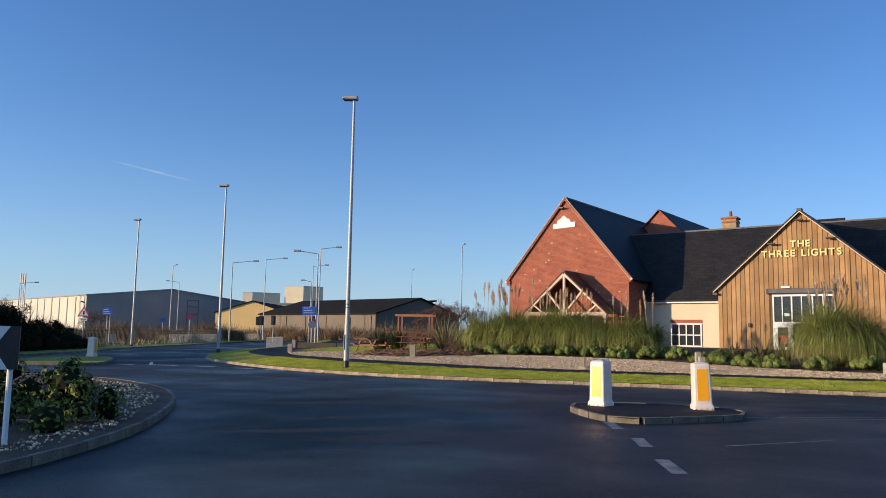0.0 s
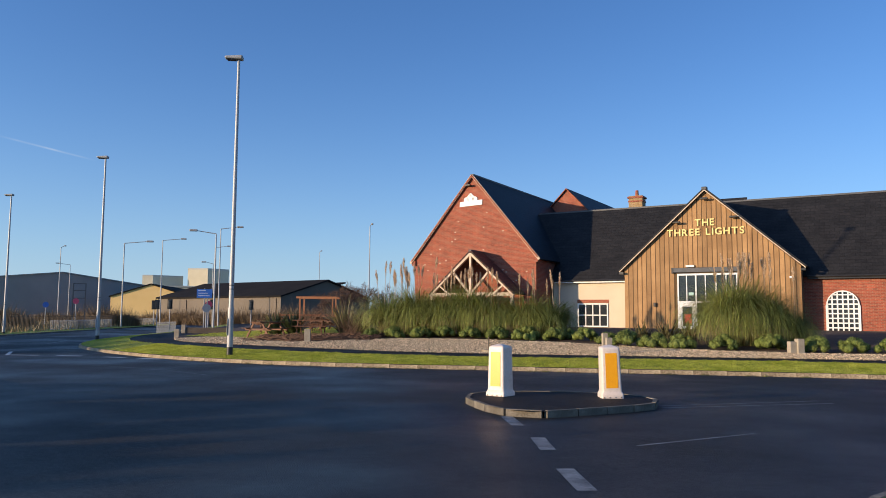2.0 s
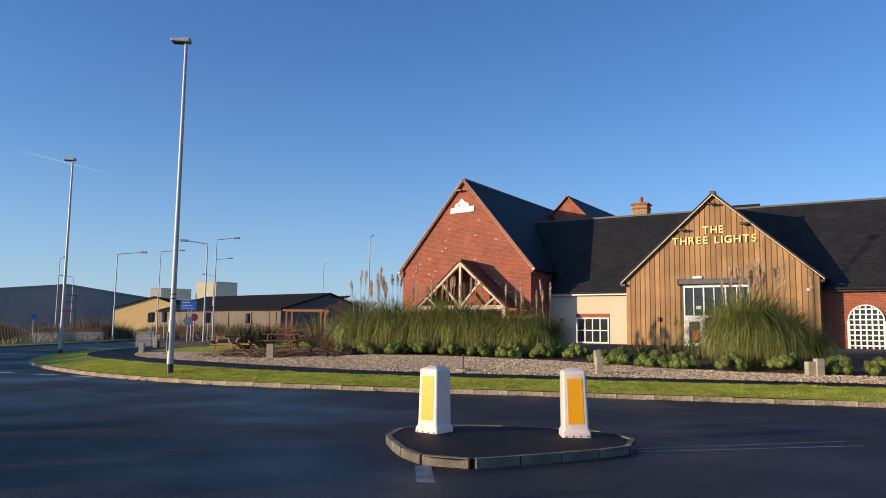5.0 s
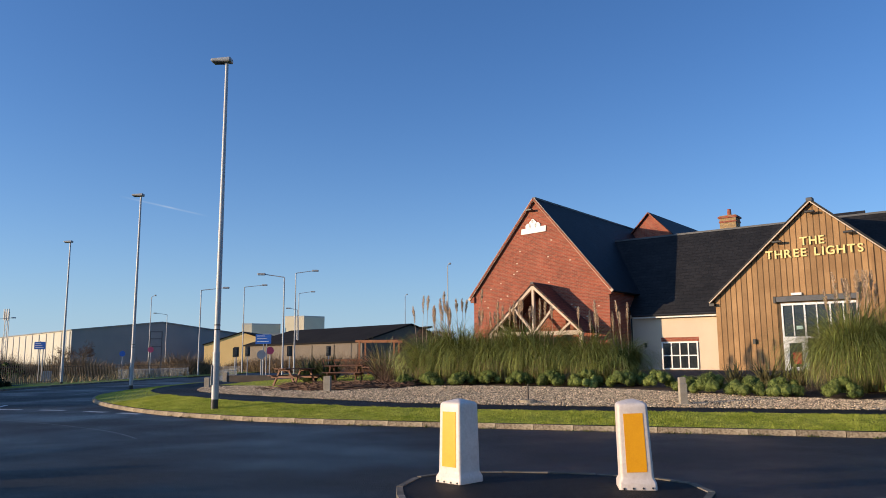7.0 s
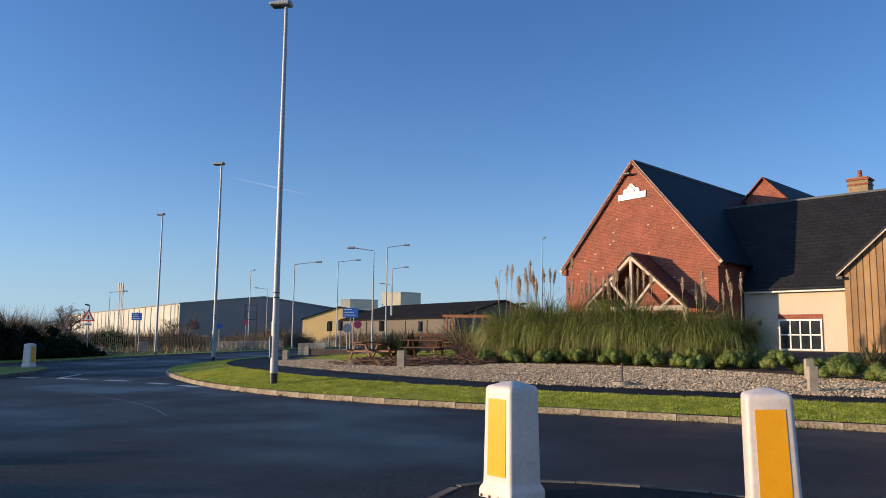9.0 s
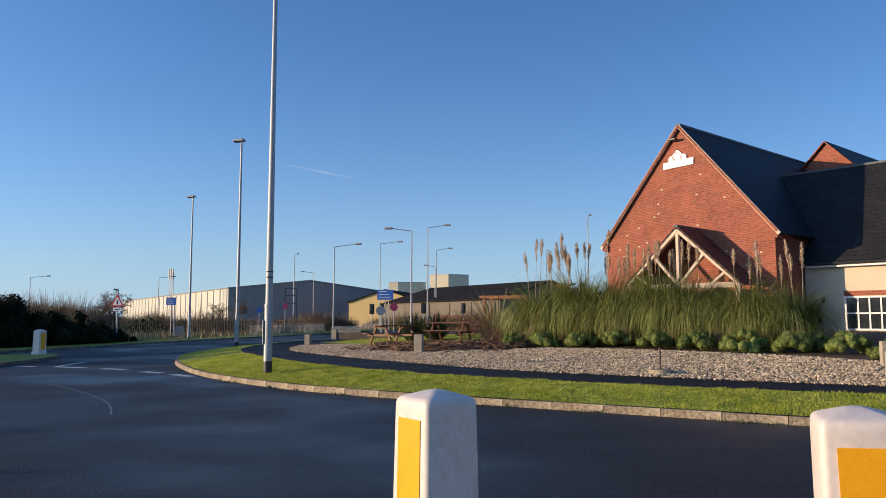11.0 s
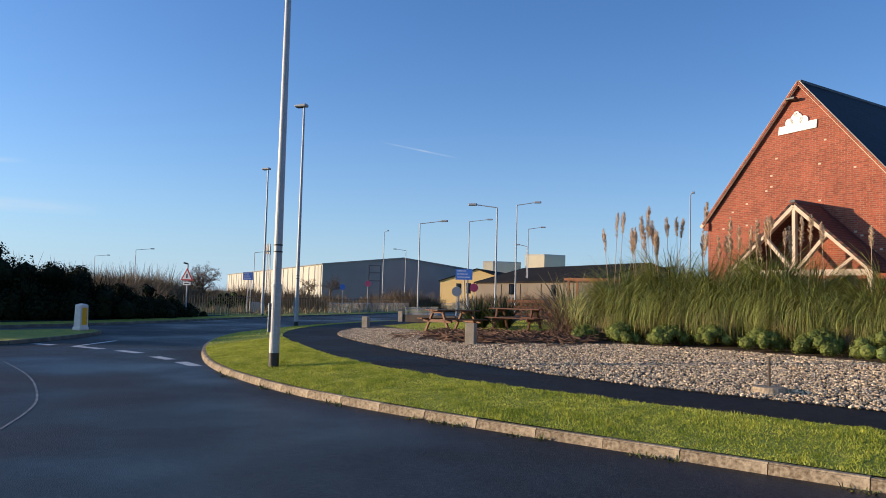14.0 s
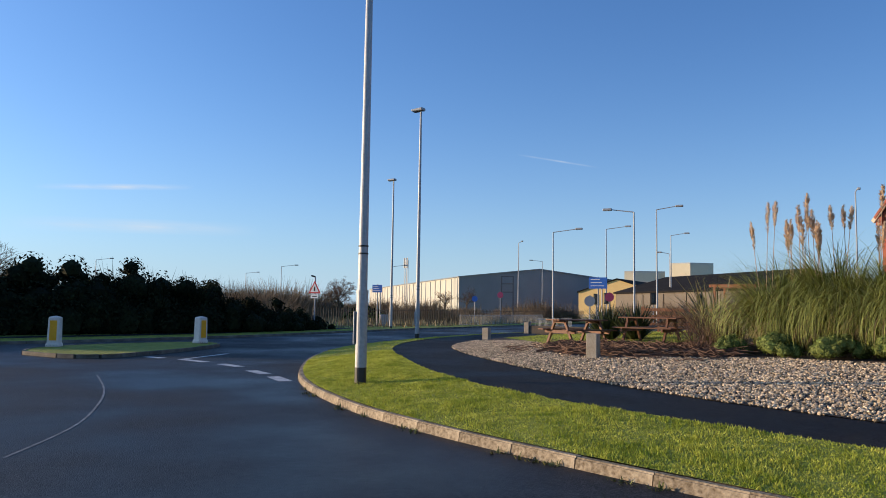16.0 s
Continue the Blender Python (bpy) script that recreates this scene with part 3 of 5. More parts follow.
# ---------------------------------------------------------------- street lighting
def column_lamp(m, height=10.4):
    e = thing("street_lamp", m, "tall galvanised street lamp column with flat lantern", "street lamp", "tall street lamps")
    bm = B()
    tube(bm, (0, 0, 0.12), (0, 0, 1.5), 0.105, seg=20)
    part("base_section", bm, M_STEEL, e)
    bm = B()
    tube(bm, (0, 0, -0.25), (0, 0, 0.13), 0.108, seg=20)
    part("black_base_band", bm, M_BLACK, e, "black painted base band")
    bm = B()
    tube(bm, (0, 0, 1.5), (0, 0, height), 0.09, 0.05, 20)
    part("shaft", bm, M_STEEL, e)
    bm = B()
    box(bm, (-0.11, -0.115, 0.55), (-0.085, 0.05, 1.15), 0.01)
    part("access_door", bm, M_STEEL, e)
    bm = B()
    tube(bm, (0, 0, 1.48), (0, 0, 1.54), 0.112, seg=20)
    part("collar", bm, M_STEEL, e)
    for z in (2.2, 2.34):
        bm = B()
        tube(bm, (0, 0, z), (0, 0, z + 0.03), 0.094, seg=20)
        part("strap", bm, M_BLACK, e, "dark cable strap")
    bm = B()
    box(bm, (-0.5, -0.17, height + 0.0), (0.16, 0.17, height + 0.16), 0.05)
    for v in bm.verts:
        if v.co.x < -0.3:
            v.co.z = height + 0.07 + (v.co.z - height - 0.07) * 0.6
            v.co.y *= 0.8
    part("lantern", bm, M_GREYPAINT, e, "flat grey lantern")
    bm = B()
    box(bm, (-0.42, -0.11, height - 0.02), (-0.08, 0.11, height + 0.01), 0.01)
    part("lens", bm, M_GLASS, e)
    return e


lamp_a = column_lamp(pose(-13.3, 27.45, 0.36, 0, 0, 20), 10.75)
copy_thing(lamp_a, pose(-29.95, 41.3, 0.25, 0, 0, 20))
copy_thing(lamp_a, pose(-46.5, 51.4, 0.1, 0, 0, 20))


def arm_lamp(m, height, arm, label="slender street lamp with a curved outreach arm"):
    e = thing("arm_street_lamp", m, label, "street lamp", "street lamps by the junction")
    bm = B()
    tube(bm, (0, 0, 0), (0, 0, height), 0.1, 0.06, 10)
    part("shaft", bm, M_STEEL, e)
    bm = B()
    tube(bm, (0, 0, height), (arm, 0, height + 0.28), 0.05, 0.04, 8)
    part("outreach_arm", bm, M_STEEL, e)
    bm = B()
    s = 1 if arm > 0 else -1
    long = 0.8 if abs(arm) > 0.6 else 0.3
    box(bm, (min(arm, arm + s * long), -0.16, height + 0.2), (max(arm, arm + s * long), 0.16, height + 0.42), 0.06)
    part("lantern", bm, M_GREYPAINT, e)
    return e


for x, y, h, arm, rz in ((-60.3, 83.4, 10.4, 2.6, 25), (-68.1, 102.5, 12.8, 2.6, 25), (-41.5, 73.2, 10.1, -1.9, 25), (-50.3, 88.9, 12.6, 2.0, 25), (-92.9, 110.1, 12.8, 0.5, 25),
                         (-121.7, 146.2, 12.6, -2.2, 35), (-70.3, 120.9, 13.4, 2.0, 25), (-32.5, 95.5, 13.3, 0.15, 20), (-60.3, 143.3, 14.3, 0.2, 20), (-71, 121.6, 10.6, -1.2, 25)):
    arm_lamp(pose(x, y, 0, 0, 0, rz), h, arm)
for x, y, h, arm in ((-150, 95, 10, 3), (-190, 105, 10, 3), (-130, 110, 10, 2.5), (-160, 60, 10, 3)):
    arm_lamp(pose(x, y, 0, 0, 0, 40), h, arm, "distant street lamp beyond the scrub")


# ---------------------------------------------------------------- the pub
PUB = pose(-4.813, 47.932, 0, 0, 0, -16)
pub = thing("pub", PUB, "red-brick and timber-clad pub with steep slate roofs", "building")
FLOOR = 0.7          # foot of the walls


def gable_wall(name, u0, u1, apex_u, eave, apex, v, thick, mat, label=""):
    bm = B()
    prism(bm, [(u0, v, FLOOR), (u1, v, FLOOR), (u1, v, eave), (apex_u, v, apex), (u0, v, eave)], (0, thick, 0))
    return part(name, bm, mat, pub, label)


def block(name, lo, hi, mat, label="", parent=None):
    return part(name, box(B(), lo, hi), mat, parent or pub, label)


def slope(name, pts, thick, mat, label="", parent=None):
    bm = B()
    n = (Vector(pts[1]) - Vector(pts[0])).cross(Vector(pts[3]) - Vector(pts[0])).normalized()
    n = n if n.z > 0 else -n
    prism(bm, pts, n * thick)
    return part(name, bm, mat, parent or pub, label)


# brick gable range
U0, U1, UA, E1, A1 = -8.6, 0.0, -4.32, 5.36, 10.5
gable_wall("brick_gable_wall", U0, U1, UA, E1, A1, 0, 0.3, M_BRICK, "red brick gable end with pale flecked bricks")
block("side_wall", (U1 - 0.3, 0.302, FLOOR), (U1, 16, E1), M_BRICK)
block("side_wall", (U0, 0.302, FLOOR), (U0 + 0.3, 16, E1), M_BRICK)
slope("roof_slope", [(U1 + 0.22, -0.1, E1 - 0.3), (U1 + 0.22, 16, E1 - 0.3), (UA, 16, A1), (UA, -0.1, A1)], 0.1, M_SLATE_Y, "steep blue-grey slate roof")
slope("roof_slope", [(U0 - 0.22, -0.1, E1 - 0.3), (U0 - 0.22, 16, E1 - 0.3), (UA, 16, A1), (UA, -0.1, A1)], 0.1, M_SLATE_Y)
part("ridge_tiles", beam(B(), (UA, -0.12, A1 + 0.1), (UA, 16, A1 + 0.1), 0.22, 0.1), M_LEAD, pub)
for u in (U0, U1):
    s = 1 if u > UA else -1
    bm = B()
    beam(bm, (u + s * 0.16, -0.045, E1 - 0.14), (UA, -0.045, A1 + 0.05), 0.09, 0.3, (0, 1, 0))
    # corbelled brick verge, one course proud of the wall
    part("verge_course", bm, M_BRICK, pub, "brick verge course along the gable")
    bm = B()
    beam(bm, (u + s * 0.26, -0.135, E1 - 0.27), (UA + s * 0.01, -0.135, A1 + 0.05), 0.15, 0.06, (0, 1, 0))
    part("verge_strip", bm, M_TRUSS, pub, "pale verge strip")
block("kneeler", (U0 - 0.16, -0.12, E1 - 0.42), (U0 + 0.1, 0.25, E1 - 0.1), M_BRICK)
block("kneeler", (U1 - 0.1, -0.12, E1 - 0.42), (U1 + 0.16, 0.25, E1 - 0.1), M_BRICK)
# blank emblem on the gable: plain shapes
bm = B()
prism(bm, [(-5.24, -0.055, 8.6), (-3.64, -0.055, 8.66), (-3.62, -0.055, 8.98), (-5.2, -0.055, 8.92)], (0, 0.05, 0))
emblem = part("gable_plaque", bm, M_WHITE, pub, "white plaque of plain shapes")
for cu, cz, r in ((-4.45, 9.12, 0.26), (-4.75, 9.02, 0.18), (-4.15, 9.04, 0.18), (-4.45, 9.32, 0.12)):
    bm = B()
    tube(bm, (cu, -0.06, cz), (cu, -0.01, cz), r, seg=16)
    part("plaque_disc", bm, M_WHITE, emblem)
bm = B()
box(bm, (-4.75, -0.35, 9.88), (-4.35, -0.12, 9.98), 0.02)
tube(bm, (-4.55, -0.12, 9.93), (-4.55, 0.02, 10.02), 0.03, seg=6)
part("floodlight", bm, M_BLACK, pub)

# pale replacement bricks scattered over the gable
rngb = random.Random(4)
pale = None
for _ in range(46):
    u, z = rngb.uniform(U0 + 0.6, U1 - 0.6), rngb.uniform(3.2, 9.2)
    if z > E1 + (A1 - E1) * (1 - abs(u - UA) / 4.3) - 0.7:
        continue
    at = (round(u / 0.225) * 0.225, -0.004, round(z / 0.075) * 0.075)
    if pale is None:
        pale = part("pale_brick", box(B(), (0, 0, 0), (0.1, 0.02, 0.064)), M_TRUSS, pub, "pale salt-stained brick")
        pale.location = at
    else:
        o = new("pale_brick", pale.data)
        o.parent, o.location = pub, at
# porch truss over the gable's entrance
PV, PA, PL, PR, PZ, PE = -1.55, -3.6, -6.45, -0.72, 5.5, 2.95
for s, ue in ((-1, PL), (1, PR)):
    slope("porch_roof", [(ue, PV - 0.15, PE), (ue, 0, PE), (PA, 0, PZ + 0.05), (PA, PV - 0.15, PZ + 0.05)], 0.09, M_TILE, "small brown tiled porch roof")
    part("truss_rafter", beam(B(), (ue, PV - 0.04, PE - 0.02), (PA, PV - 0.04, PZ - 0.05), 0.14, 0.2, (0, 1, 0)), M_TRUSS, pub, "pale oak rafter")
    mid = (ue * 0.42 + PA * 0.58, PV - 0.03, PE * 0.42 + PZ * 0.58 - 0.1)
    part("truss_strut", beam(B(), (PA + s * 0.12, PV - 0.03, PE + 0.15), mid, 0.12, 0.15, (0, 1, 0)), M_TRUSS, pub)
    part("truss_strut", beam(B(), (PA + (ue - PA) * 0.55, PV - 0.03, PE + 0.1), (PA + (ue - PA) * 0.78, PV - 0.03, PE + 0.62), 0.1, 0.13, (0, 1, 0)), M_TRUSS, pub)
    post = PA + (ue - PA) * 0.95
    part("porch_post", box(B(), (post - 0.09, PV - 0.1, FLOOR), (post + 0.09, PV + 0.08, PE)), M_TRUSS, pub)
part("truss_king_post", beam(B(), (PA, PV - 0.045, PE), (PA, PV - 0.045, PZ - 0.05), 0.13, 0.16, (0, 1, 0)), M_TRUSS, pub)
part("truss_tie_beam", beam(B(), (PL + 0.1, PV - 0.035, PE + 0.02), (PR - 0.1, PV - 0.035, PE + 0.02), 0.13, 0.22), M_TRUSS, pub)
part("porch_ridge", beam(B(), (PA, PV - 0.2, PZ + 0.13), (PA, 0, PZ + 0.13), 0.2, 0.1), M_LEAD, pub)

# rear brick gable
gable_wall("rear_gable_wall", -6.6, 1.4, -2.6, 7.2, 11.3, 12.0, 0.3, M_BRICK)
slope("rear_roof_slope", [(1.6, 11.9, 7.0), (1.6, 24, 7.0), (-2.6, 24, 11.32), (-2.6, 11.9, 11.32)], 0.1, M_SLATE_Y)
slope("rear_roof_slope", [(-6.8, 11.9, 7.0), (-6.8, 24, 7.0), (-2.6, 24, 11.32), (-2.6, 11.9, 11.32)], 0.1, M_SLATE_Y)
for s in (-1, 1):
    part("rear_verge", beam(B(), (-2.6 + s * 4.1, 11.9, 7.1), (-2.6, 11.9, 11.38), 0.06, 0.16, (0, 1, 0)), M_BRICK, pub)

# long main range
MV, MR, MZ, ME = 2.45, 6.9, 8.72, 3.98
block("cream_wall", (0.002, MV, FLOOR), (6.0, MV + 0.3, ME), M_CREAM, "cream rendered wall")
block("brick_wing_wall", (14.0, MV, FLOOR), (34, MV + 0.3, ME), M_BRICK, "red brick wing wall")
block("rear_wall", (0.002, 11.2, FLOOR), (34, 11.5, ME), M_BRICK)
gable_wall("end_gable_wall", 33.7, 34, 33.85, ME, ME, 2.8, 8.4, M_BRICK)
slope("main_roof", [(0.25, MV - 0.32, ME - 0.12), (34.3, MV - 0.32, ME - 0.12), (34.3, MR, MZ), (-2.75, MR, MZ)], 0.1, M_SLATE_X, "long dark slate roof with even courses")
slope("main_roof", [(0.25, 11.82, ME - 0.12), (34.3, 11.82, ME - 0.12), (34.3, MR, MZ), (-2.75, MR, MZ)], 0.1, M_SLATE_X)
part("main_ridge", beam(B(), (-2.7, MR, MZ + 0.1), (34.3, MR, MZ + 0.1), 0.2, 0.1), M_LEAD, pub)
for a, b in ((0.3, 4.9), (14.5, 34.3)):
    bm = B()
    tube(bm, (a, MV - 0.36, ME - 0.1), (b, MV - 0.36, ME - 0.1), 0.055, seg=8)
    part("gutter", bm, M_BLACK, pub)
    part("fascia", box(B(), (a, MV - 0.28, ME - 0.24), (b, MV - 0.25, ME - 0.06)), M_WHITE if a < 1 else M_BLACK, pub)
bm = B()
tube(bm, (0.1, MV - 0.07, FLOOR), (0.1, MV - 0.07, ME - 0.2), 0.04, seg=8)
part("downpipe", bm, M_BLACK, pub)
slope("raised_roof", [(7.8, 6.7, 8.4), (10.9, 6.7, 8.4), (10.9, 7.4, 9.02), (7.8, 7.4, 9.02)], 0.1, M_SLATE_X)
# chimney stack
chimney = part("chimney", box(B(), (3.5, 7.4, 7.5), (4.42, 8.2, 9.72), 0.01), M_BRICK_YELLOW, pub, "buff brick chimney stack")
for zc, out in ((9.3, 0.03), (9.56, 0.07)):
    part("chimney_course", box(B(), (3.5 - out, 7.4 - out, zc), (4.42 + out, 8.2 + out, zc + 0.1)), M_BRICK, chimney, "red oversailing brick course")
bm = B()
tube(bm, (3.96, 7.8, 9.7), (3.96, 7.8, 10.12), 0.13, 0.1, 12)
part("chimney_pot", bm, M_BRICK, chimney)


def window(name, u0, u1, z0, z1, v, cols, rows, bar=0.05, frame_w=0.08, label=""):
    """White framed window: dark panes set behind real bars."""
    holder = part(name, box(B(), (u0, v - 0.02, z0), (u1, v + 0.06, z1)), M_GLASS, pub, label)
    for lo, hi in (((u0 - frame_w, z0 - frame_w), (u1 + frame_w, z0)), ((u0 - frame_w, z1), (u1 + frame_w, z1 + frame_w)), ((u0 - frame_w, z0), (u0, z1)), ((u1, z0), (u1 + frame_w, z1))):
        part("window_frame", box(B(), (lo[0], v - 0.07, lo[1]), (hi[0], v + 0.02, hi[1])), M_WHITE, holder)
    for i in range(1, cols):
        c = u0 + (u1 - u0) * i / cols
        part("glazing_bar", box(B(), (c - bar / 2, v - 0.055, z0), (c + bar / 2, v - 0.02, z1)), M_WHITE, holder)
    for i in range(1, rows):
        c = z0 + (z1 - z0) * i / rows
        part("glazing_bar", box(B(), (u0, v - 0.053, c - bar / 2), (u1, v - 0.022, c + bar / 2)), M_WHITE, holder)
    return holder


window("cream_wall_window", 1.78, 3.55, 1.15, 2.42, MV, 4, 2, 0.06, 0.07, "white casement window with dark panes")
block("brick_lintel", (1.68, MV - 0.02, 2.51), (3.66, MV + 0.06, 2.72), M_BRICK, "red brick lintel")
# arched window in the wing
AU, AR, AZ, AB = 16.1, 0.74, 2.36, 0.95
bm = B()
arc = [(AU + AR * math.cos(k * math.pi / 14), MV - 0.02, AZ + AR * math.sin(k * math.pi / 14)) for k in range(15)]
prism(bm, [(AU + AR, MV - 0.02, AB)] + arc + [(AU - AR, MV - 0.02, AB)], (0, 0.08, 0))
arched = part("arched_window", bm, M_GLASS, pub, "tall arched window with white glazing bars")
bm = B()
for p, q in zip(arc[:-1], arc[1:]):
    beam(bm, (p[0], MV - 0.05, p[2]), (q[0], MV - 0.05, q[2]), 0.06, 0.12, (0, 1, 0))
part("arch_frame", bm, M_WHITE, arched)
for s in (-1, 1):
    part("window_frame", box(B(), (AU + s * AR - 0.06, MV - 0.08, AB), (AU + s * AR + 0.06, MV, AZ)), M_WHITE, arched)
part("window_sill", box(B(), (AU - AR - 0.08, MV - 0.12, AB - 0.08), (AU + AR + 0.08, MV, AB)), M_WHITE, arched)
for i in range(-2, 3):
    u = AU + i * 2 * AR / 6
    top = AZ + math.sqrt(max(AR * AR - (u - AU) ** 2, 0))
    part("glazing_bar", box(B(), (u - 0.035, MV - 0.06, AB), (u + 0.035, MV - 0.022, top)), M_WHITE, arched)
for i in range(1, 9):
    z = AB + i * 0.245
    half = AR if z < AZ else math.sqrt(max(AR * AR - (z - AZ) ** 2, 0))
    part("glazing_bar", box(B(), (AU - half, MV - 0.058, z - 0.033), (AU + half, MV - 0.024, z + 0.033)), M_WHITE, arched)
for u, z in ((0.85, 2.35), (5.1, 2.35), (18.3, 2.2)):
    bm = B()
    box(bm, (u - 0.06, MV - 0.14, z - 0.13), (u + 0.06, MV, z + 0.1), 0.02)
    part("wall_lamp", bm, M_BLACK, pub)

# timber-clad gable projecting from the range
TU0, TU1, TA, TE, TZ, TV = 5.0, 14.32, 9.6, 4.5, 8.72, 1.2
TB = 1.0
# core and side walls take the cladding's shade colour
gable_wall("timber_gable_core", TU0 + 0.03, TU1 - 0.03, TA, TE - 0.05, TZ - 0.05, TV + 0.03, 0.25, M_TIMBER_SHADE, "core behind vertical cladding, coloured as the shade in its gaps")
block("timber_side_wall", (TU1 - 0.28, TV + 0.3, FLOOR), (TU1 - 0.02, MV, TE - 0.1), M_TIMBER_SHADE)
block("timber_side_wall", (TU0 + 0.02, TV + 0.3, FLOOR), (TU0 + 0.28, MV, TE - 0.1), M_TIMBER_SHADE)
slope("timber_roof", [(TU1 + 0.22, TV - 0.22, TE - 0.2), (TU1 + 0.22, 7.0, TE - 0.2), (TA, 7.0, TZ), (TA, TV - 0.22, TZ)], 0.1, M_SLATE_Y)
slope("timber_roof", [(TU0 - 0.22, TV - 0.22, TE - 0.2), (TU0 - 0.22, 7.0, TE - 0.2), (TA, 7.0, TZ), (TA, TV - 0.22, TZ)], 0.1, M_SLATE_Y)
for u, s in ((TU0, -1), (TU1, 1)):
    part("bargeboard", beam(B(), (u + s * 0.22, TV - 0.19, TE - 0.22), (TA, TV - 0.19, TZ - 0.02), 0.05, 0.12, (0, 1, 0)), M_TRUSS, pub)
    part("eave_bracket", box(B(), (u + s * 0.1 - 0.12, TV - 0.28, TE - 0.36), (u + s * 0.1 + 0.12, TV - 0.02, TE - 0.24)), M_BLACK, pub)
part("apex_cap", box(B(), (TA - 0.14, TV - 0.28, TZ - 0.02), (TA + 0.14, TV + 0.1, TZ + 0.16), 0.03), M_LEAD, pub)
GL0, GL1 = 8.02, 11.2     # glazed opening
n_boards, pitch = 36, (TU1 - TU0) / 36
for i in range(n_boards):
    a = TU0 + i * pitch + 0.022
    b = TU0 + (i + 1) * pitch - 0.022
    top = lambda u: TE + (TZ - TE) * (1 - abs(u - TA) / ((TU1 - TU0) / 2)) - 0.06
    spans = [(FLOOR + 0.3, None)]
    if b > GL0 and a < GL1:
        spans = [(4.44, None)]
    for z0, _ in spans:
        bm = B()
        outline = [(a, TV - 0.012, z0), (b, TV - 0.012, z0), (b, TV - 0.012, top(b)), (a, TV - 0.012, top(a))]
        if a < TA < b:
            outline.insert(3, (TA, TV - 0.012, TZ - 0.06))
        prism(bm, outline, (0, 0.045, 0))
        part("cladding_board", bm, M_TIMBER, pub)
    # recessed dark strip between two boards, painting the shade of the gap
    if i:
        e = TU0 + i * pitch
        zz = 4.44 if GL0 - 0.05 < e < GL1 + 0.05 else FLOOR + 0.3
        part("gap_shade_strip", box(B(), (e - 0.018, TV + 0.005, zz), (e + 0.018, TV + 0.02, top(e) - 0.02)), M_TIMBER_SHADE, pub)
block("brick_plinth", (TU0 - 0.01, TV - 0.03, FLOOR), (TU1 + 0.01, TV + 0.02, FLOOR + 0.3), M_BRICK)
part("corner_trim", box(B(), (11.85, TV - 0.035, FLOOR + 0.3), (11.96, TV - 0.005, 6.4)), M_TIMBER, pub)
block("lintel_beam", (7.8, TV - 0.14, 4.18), (11.26, TV - 0.005, 4.42), M_LEAD, "grey steel lintel over the glazing")
block("lintel_end", (7.72, TV - 0.16, 4.13), (7.82, TV - 0.003, 4.44), M_BLACK)
block("alarm_box", (8.5, TV - 0.12, 4.46), (8.95, TV - 0.015, 4.57), M_WHITE)
glazing = block("entrance_glazing", (GL0, TV - 0.03, 1.0), (GL1, TV + 0.01, 4.12), M_GLASS, "tall entrance glazing with white frames")
for u in (8.02, 8.5, 8.98, 9.5, 10.04, 10.58, 11.12):
    w = 0.05 if u in (8.5, 9.5, 10.58) else 0.075
    part("mullion", box(B(), (u, TV - 0.09, 1.0 if w > 0.06 else 2.6), (u + w, TV - 0.03, 4.1)), M_WHITE, glazing)
for z in (2.48, 4.0):
    part("transom", box(B(), (GL0, TV - 0.088, z), (GL1, TV - 0.032, z + 0.1)), M_WHITE, glazing)
door = part("entrance_door", box(B(), (8.1, TV - 0.075, 1.0), (8.96, TV - 0.035, 2.47)), M_WHITE, glazing, "white door with a glazed panel")
part("door_pane", box(B(), (8.27, TV - 0.085, 1.2), (8.79, TV - 0.076, 2.28)), M_GLASS, door)
part("door_notice", box(B(), (8.38, TV - 0.092, 1.35), (8.76, TV - 0.086, 1.85)), M_RED, door, "red notice on the door glass")
part("window_notice", box(B(), (8.62, TV - 0.045, 2.9), (8.88, TV - 0.032, 3.06)), material("pale_green_notice", (0.4, 0.62, 0.55), (0.5, 0.7, 0.62), 0.5), glazing)
for u, z in ((6.75, 2.4),):
    block("wall_lamp", (u - 0.06, TV - 0.16, z - 0.12), (u + 0.06, TV - 0.01, z + 0.1), M_BLACK)
block("wall_lamp", (13.75, TV - 0.12, 3.75), (13.95, TV - 0.01, 3.86), M_WHITE)
for u, z in ((8.1, 6.95), (11.1, 7.1), (9.6, 8.2)):
    bm = B()
    box(bm, (u - 0.2, TV - 0.42, z - 0.04), (u + 0.2, TV - 0.2, z + 0.06), 0.02)
    tube(bm, (u, TV - 0.2, z), (u, TV - 0.01, z + 0.1), 0.025, seg=6)
    part("sign_floodlight", bm, M_BLACK, pub)


def lettering(text, u0, u1, z0, height, parent):
    """Raised letters between u0 and u1, one mesh a letter."""
    xs, meshes = 0.0, []
    for ch in text:
        if ch == " ":
            xs += 0.45
            continue
        cu = bpy.data.curves.new("letter", "FONT")
        cu.body, cu.extrude, cu.size, cu.offset = ch, 0.06, 1.0, 0.02
        tmp = bpy.data.objects.new("letter", cu)
        scene.collection.objects.link(tmp)
        me = bpy.data.meshes.new_from_object(tmp.evaluated_get(bpy.context.evaluated_depsgraph_get()))
        bpy.data.objects.remove(tmp)
        co = [v.co for v in me.vertices]
        lo, hi = min(c.x for c in co), max(c.x for c in co)
        meshes.append((me, xs - lo))
        xs += hi - lo + 0.16
    total = xs - 0.16
    for me, x in meshes:
        me.materials.clear()
        me.materials.append(M_GOLD)
        o = new("letter", me)
        o.parent = parent
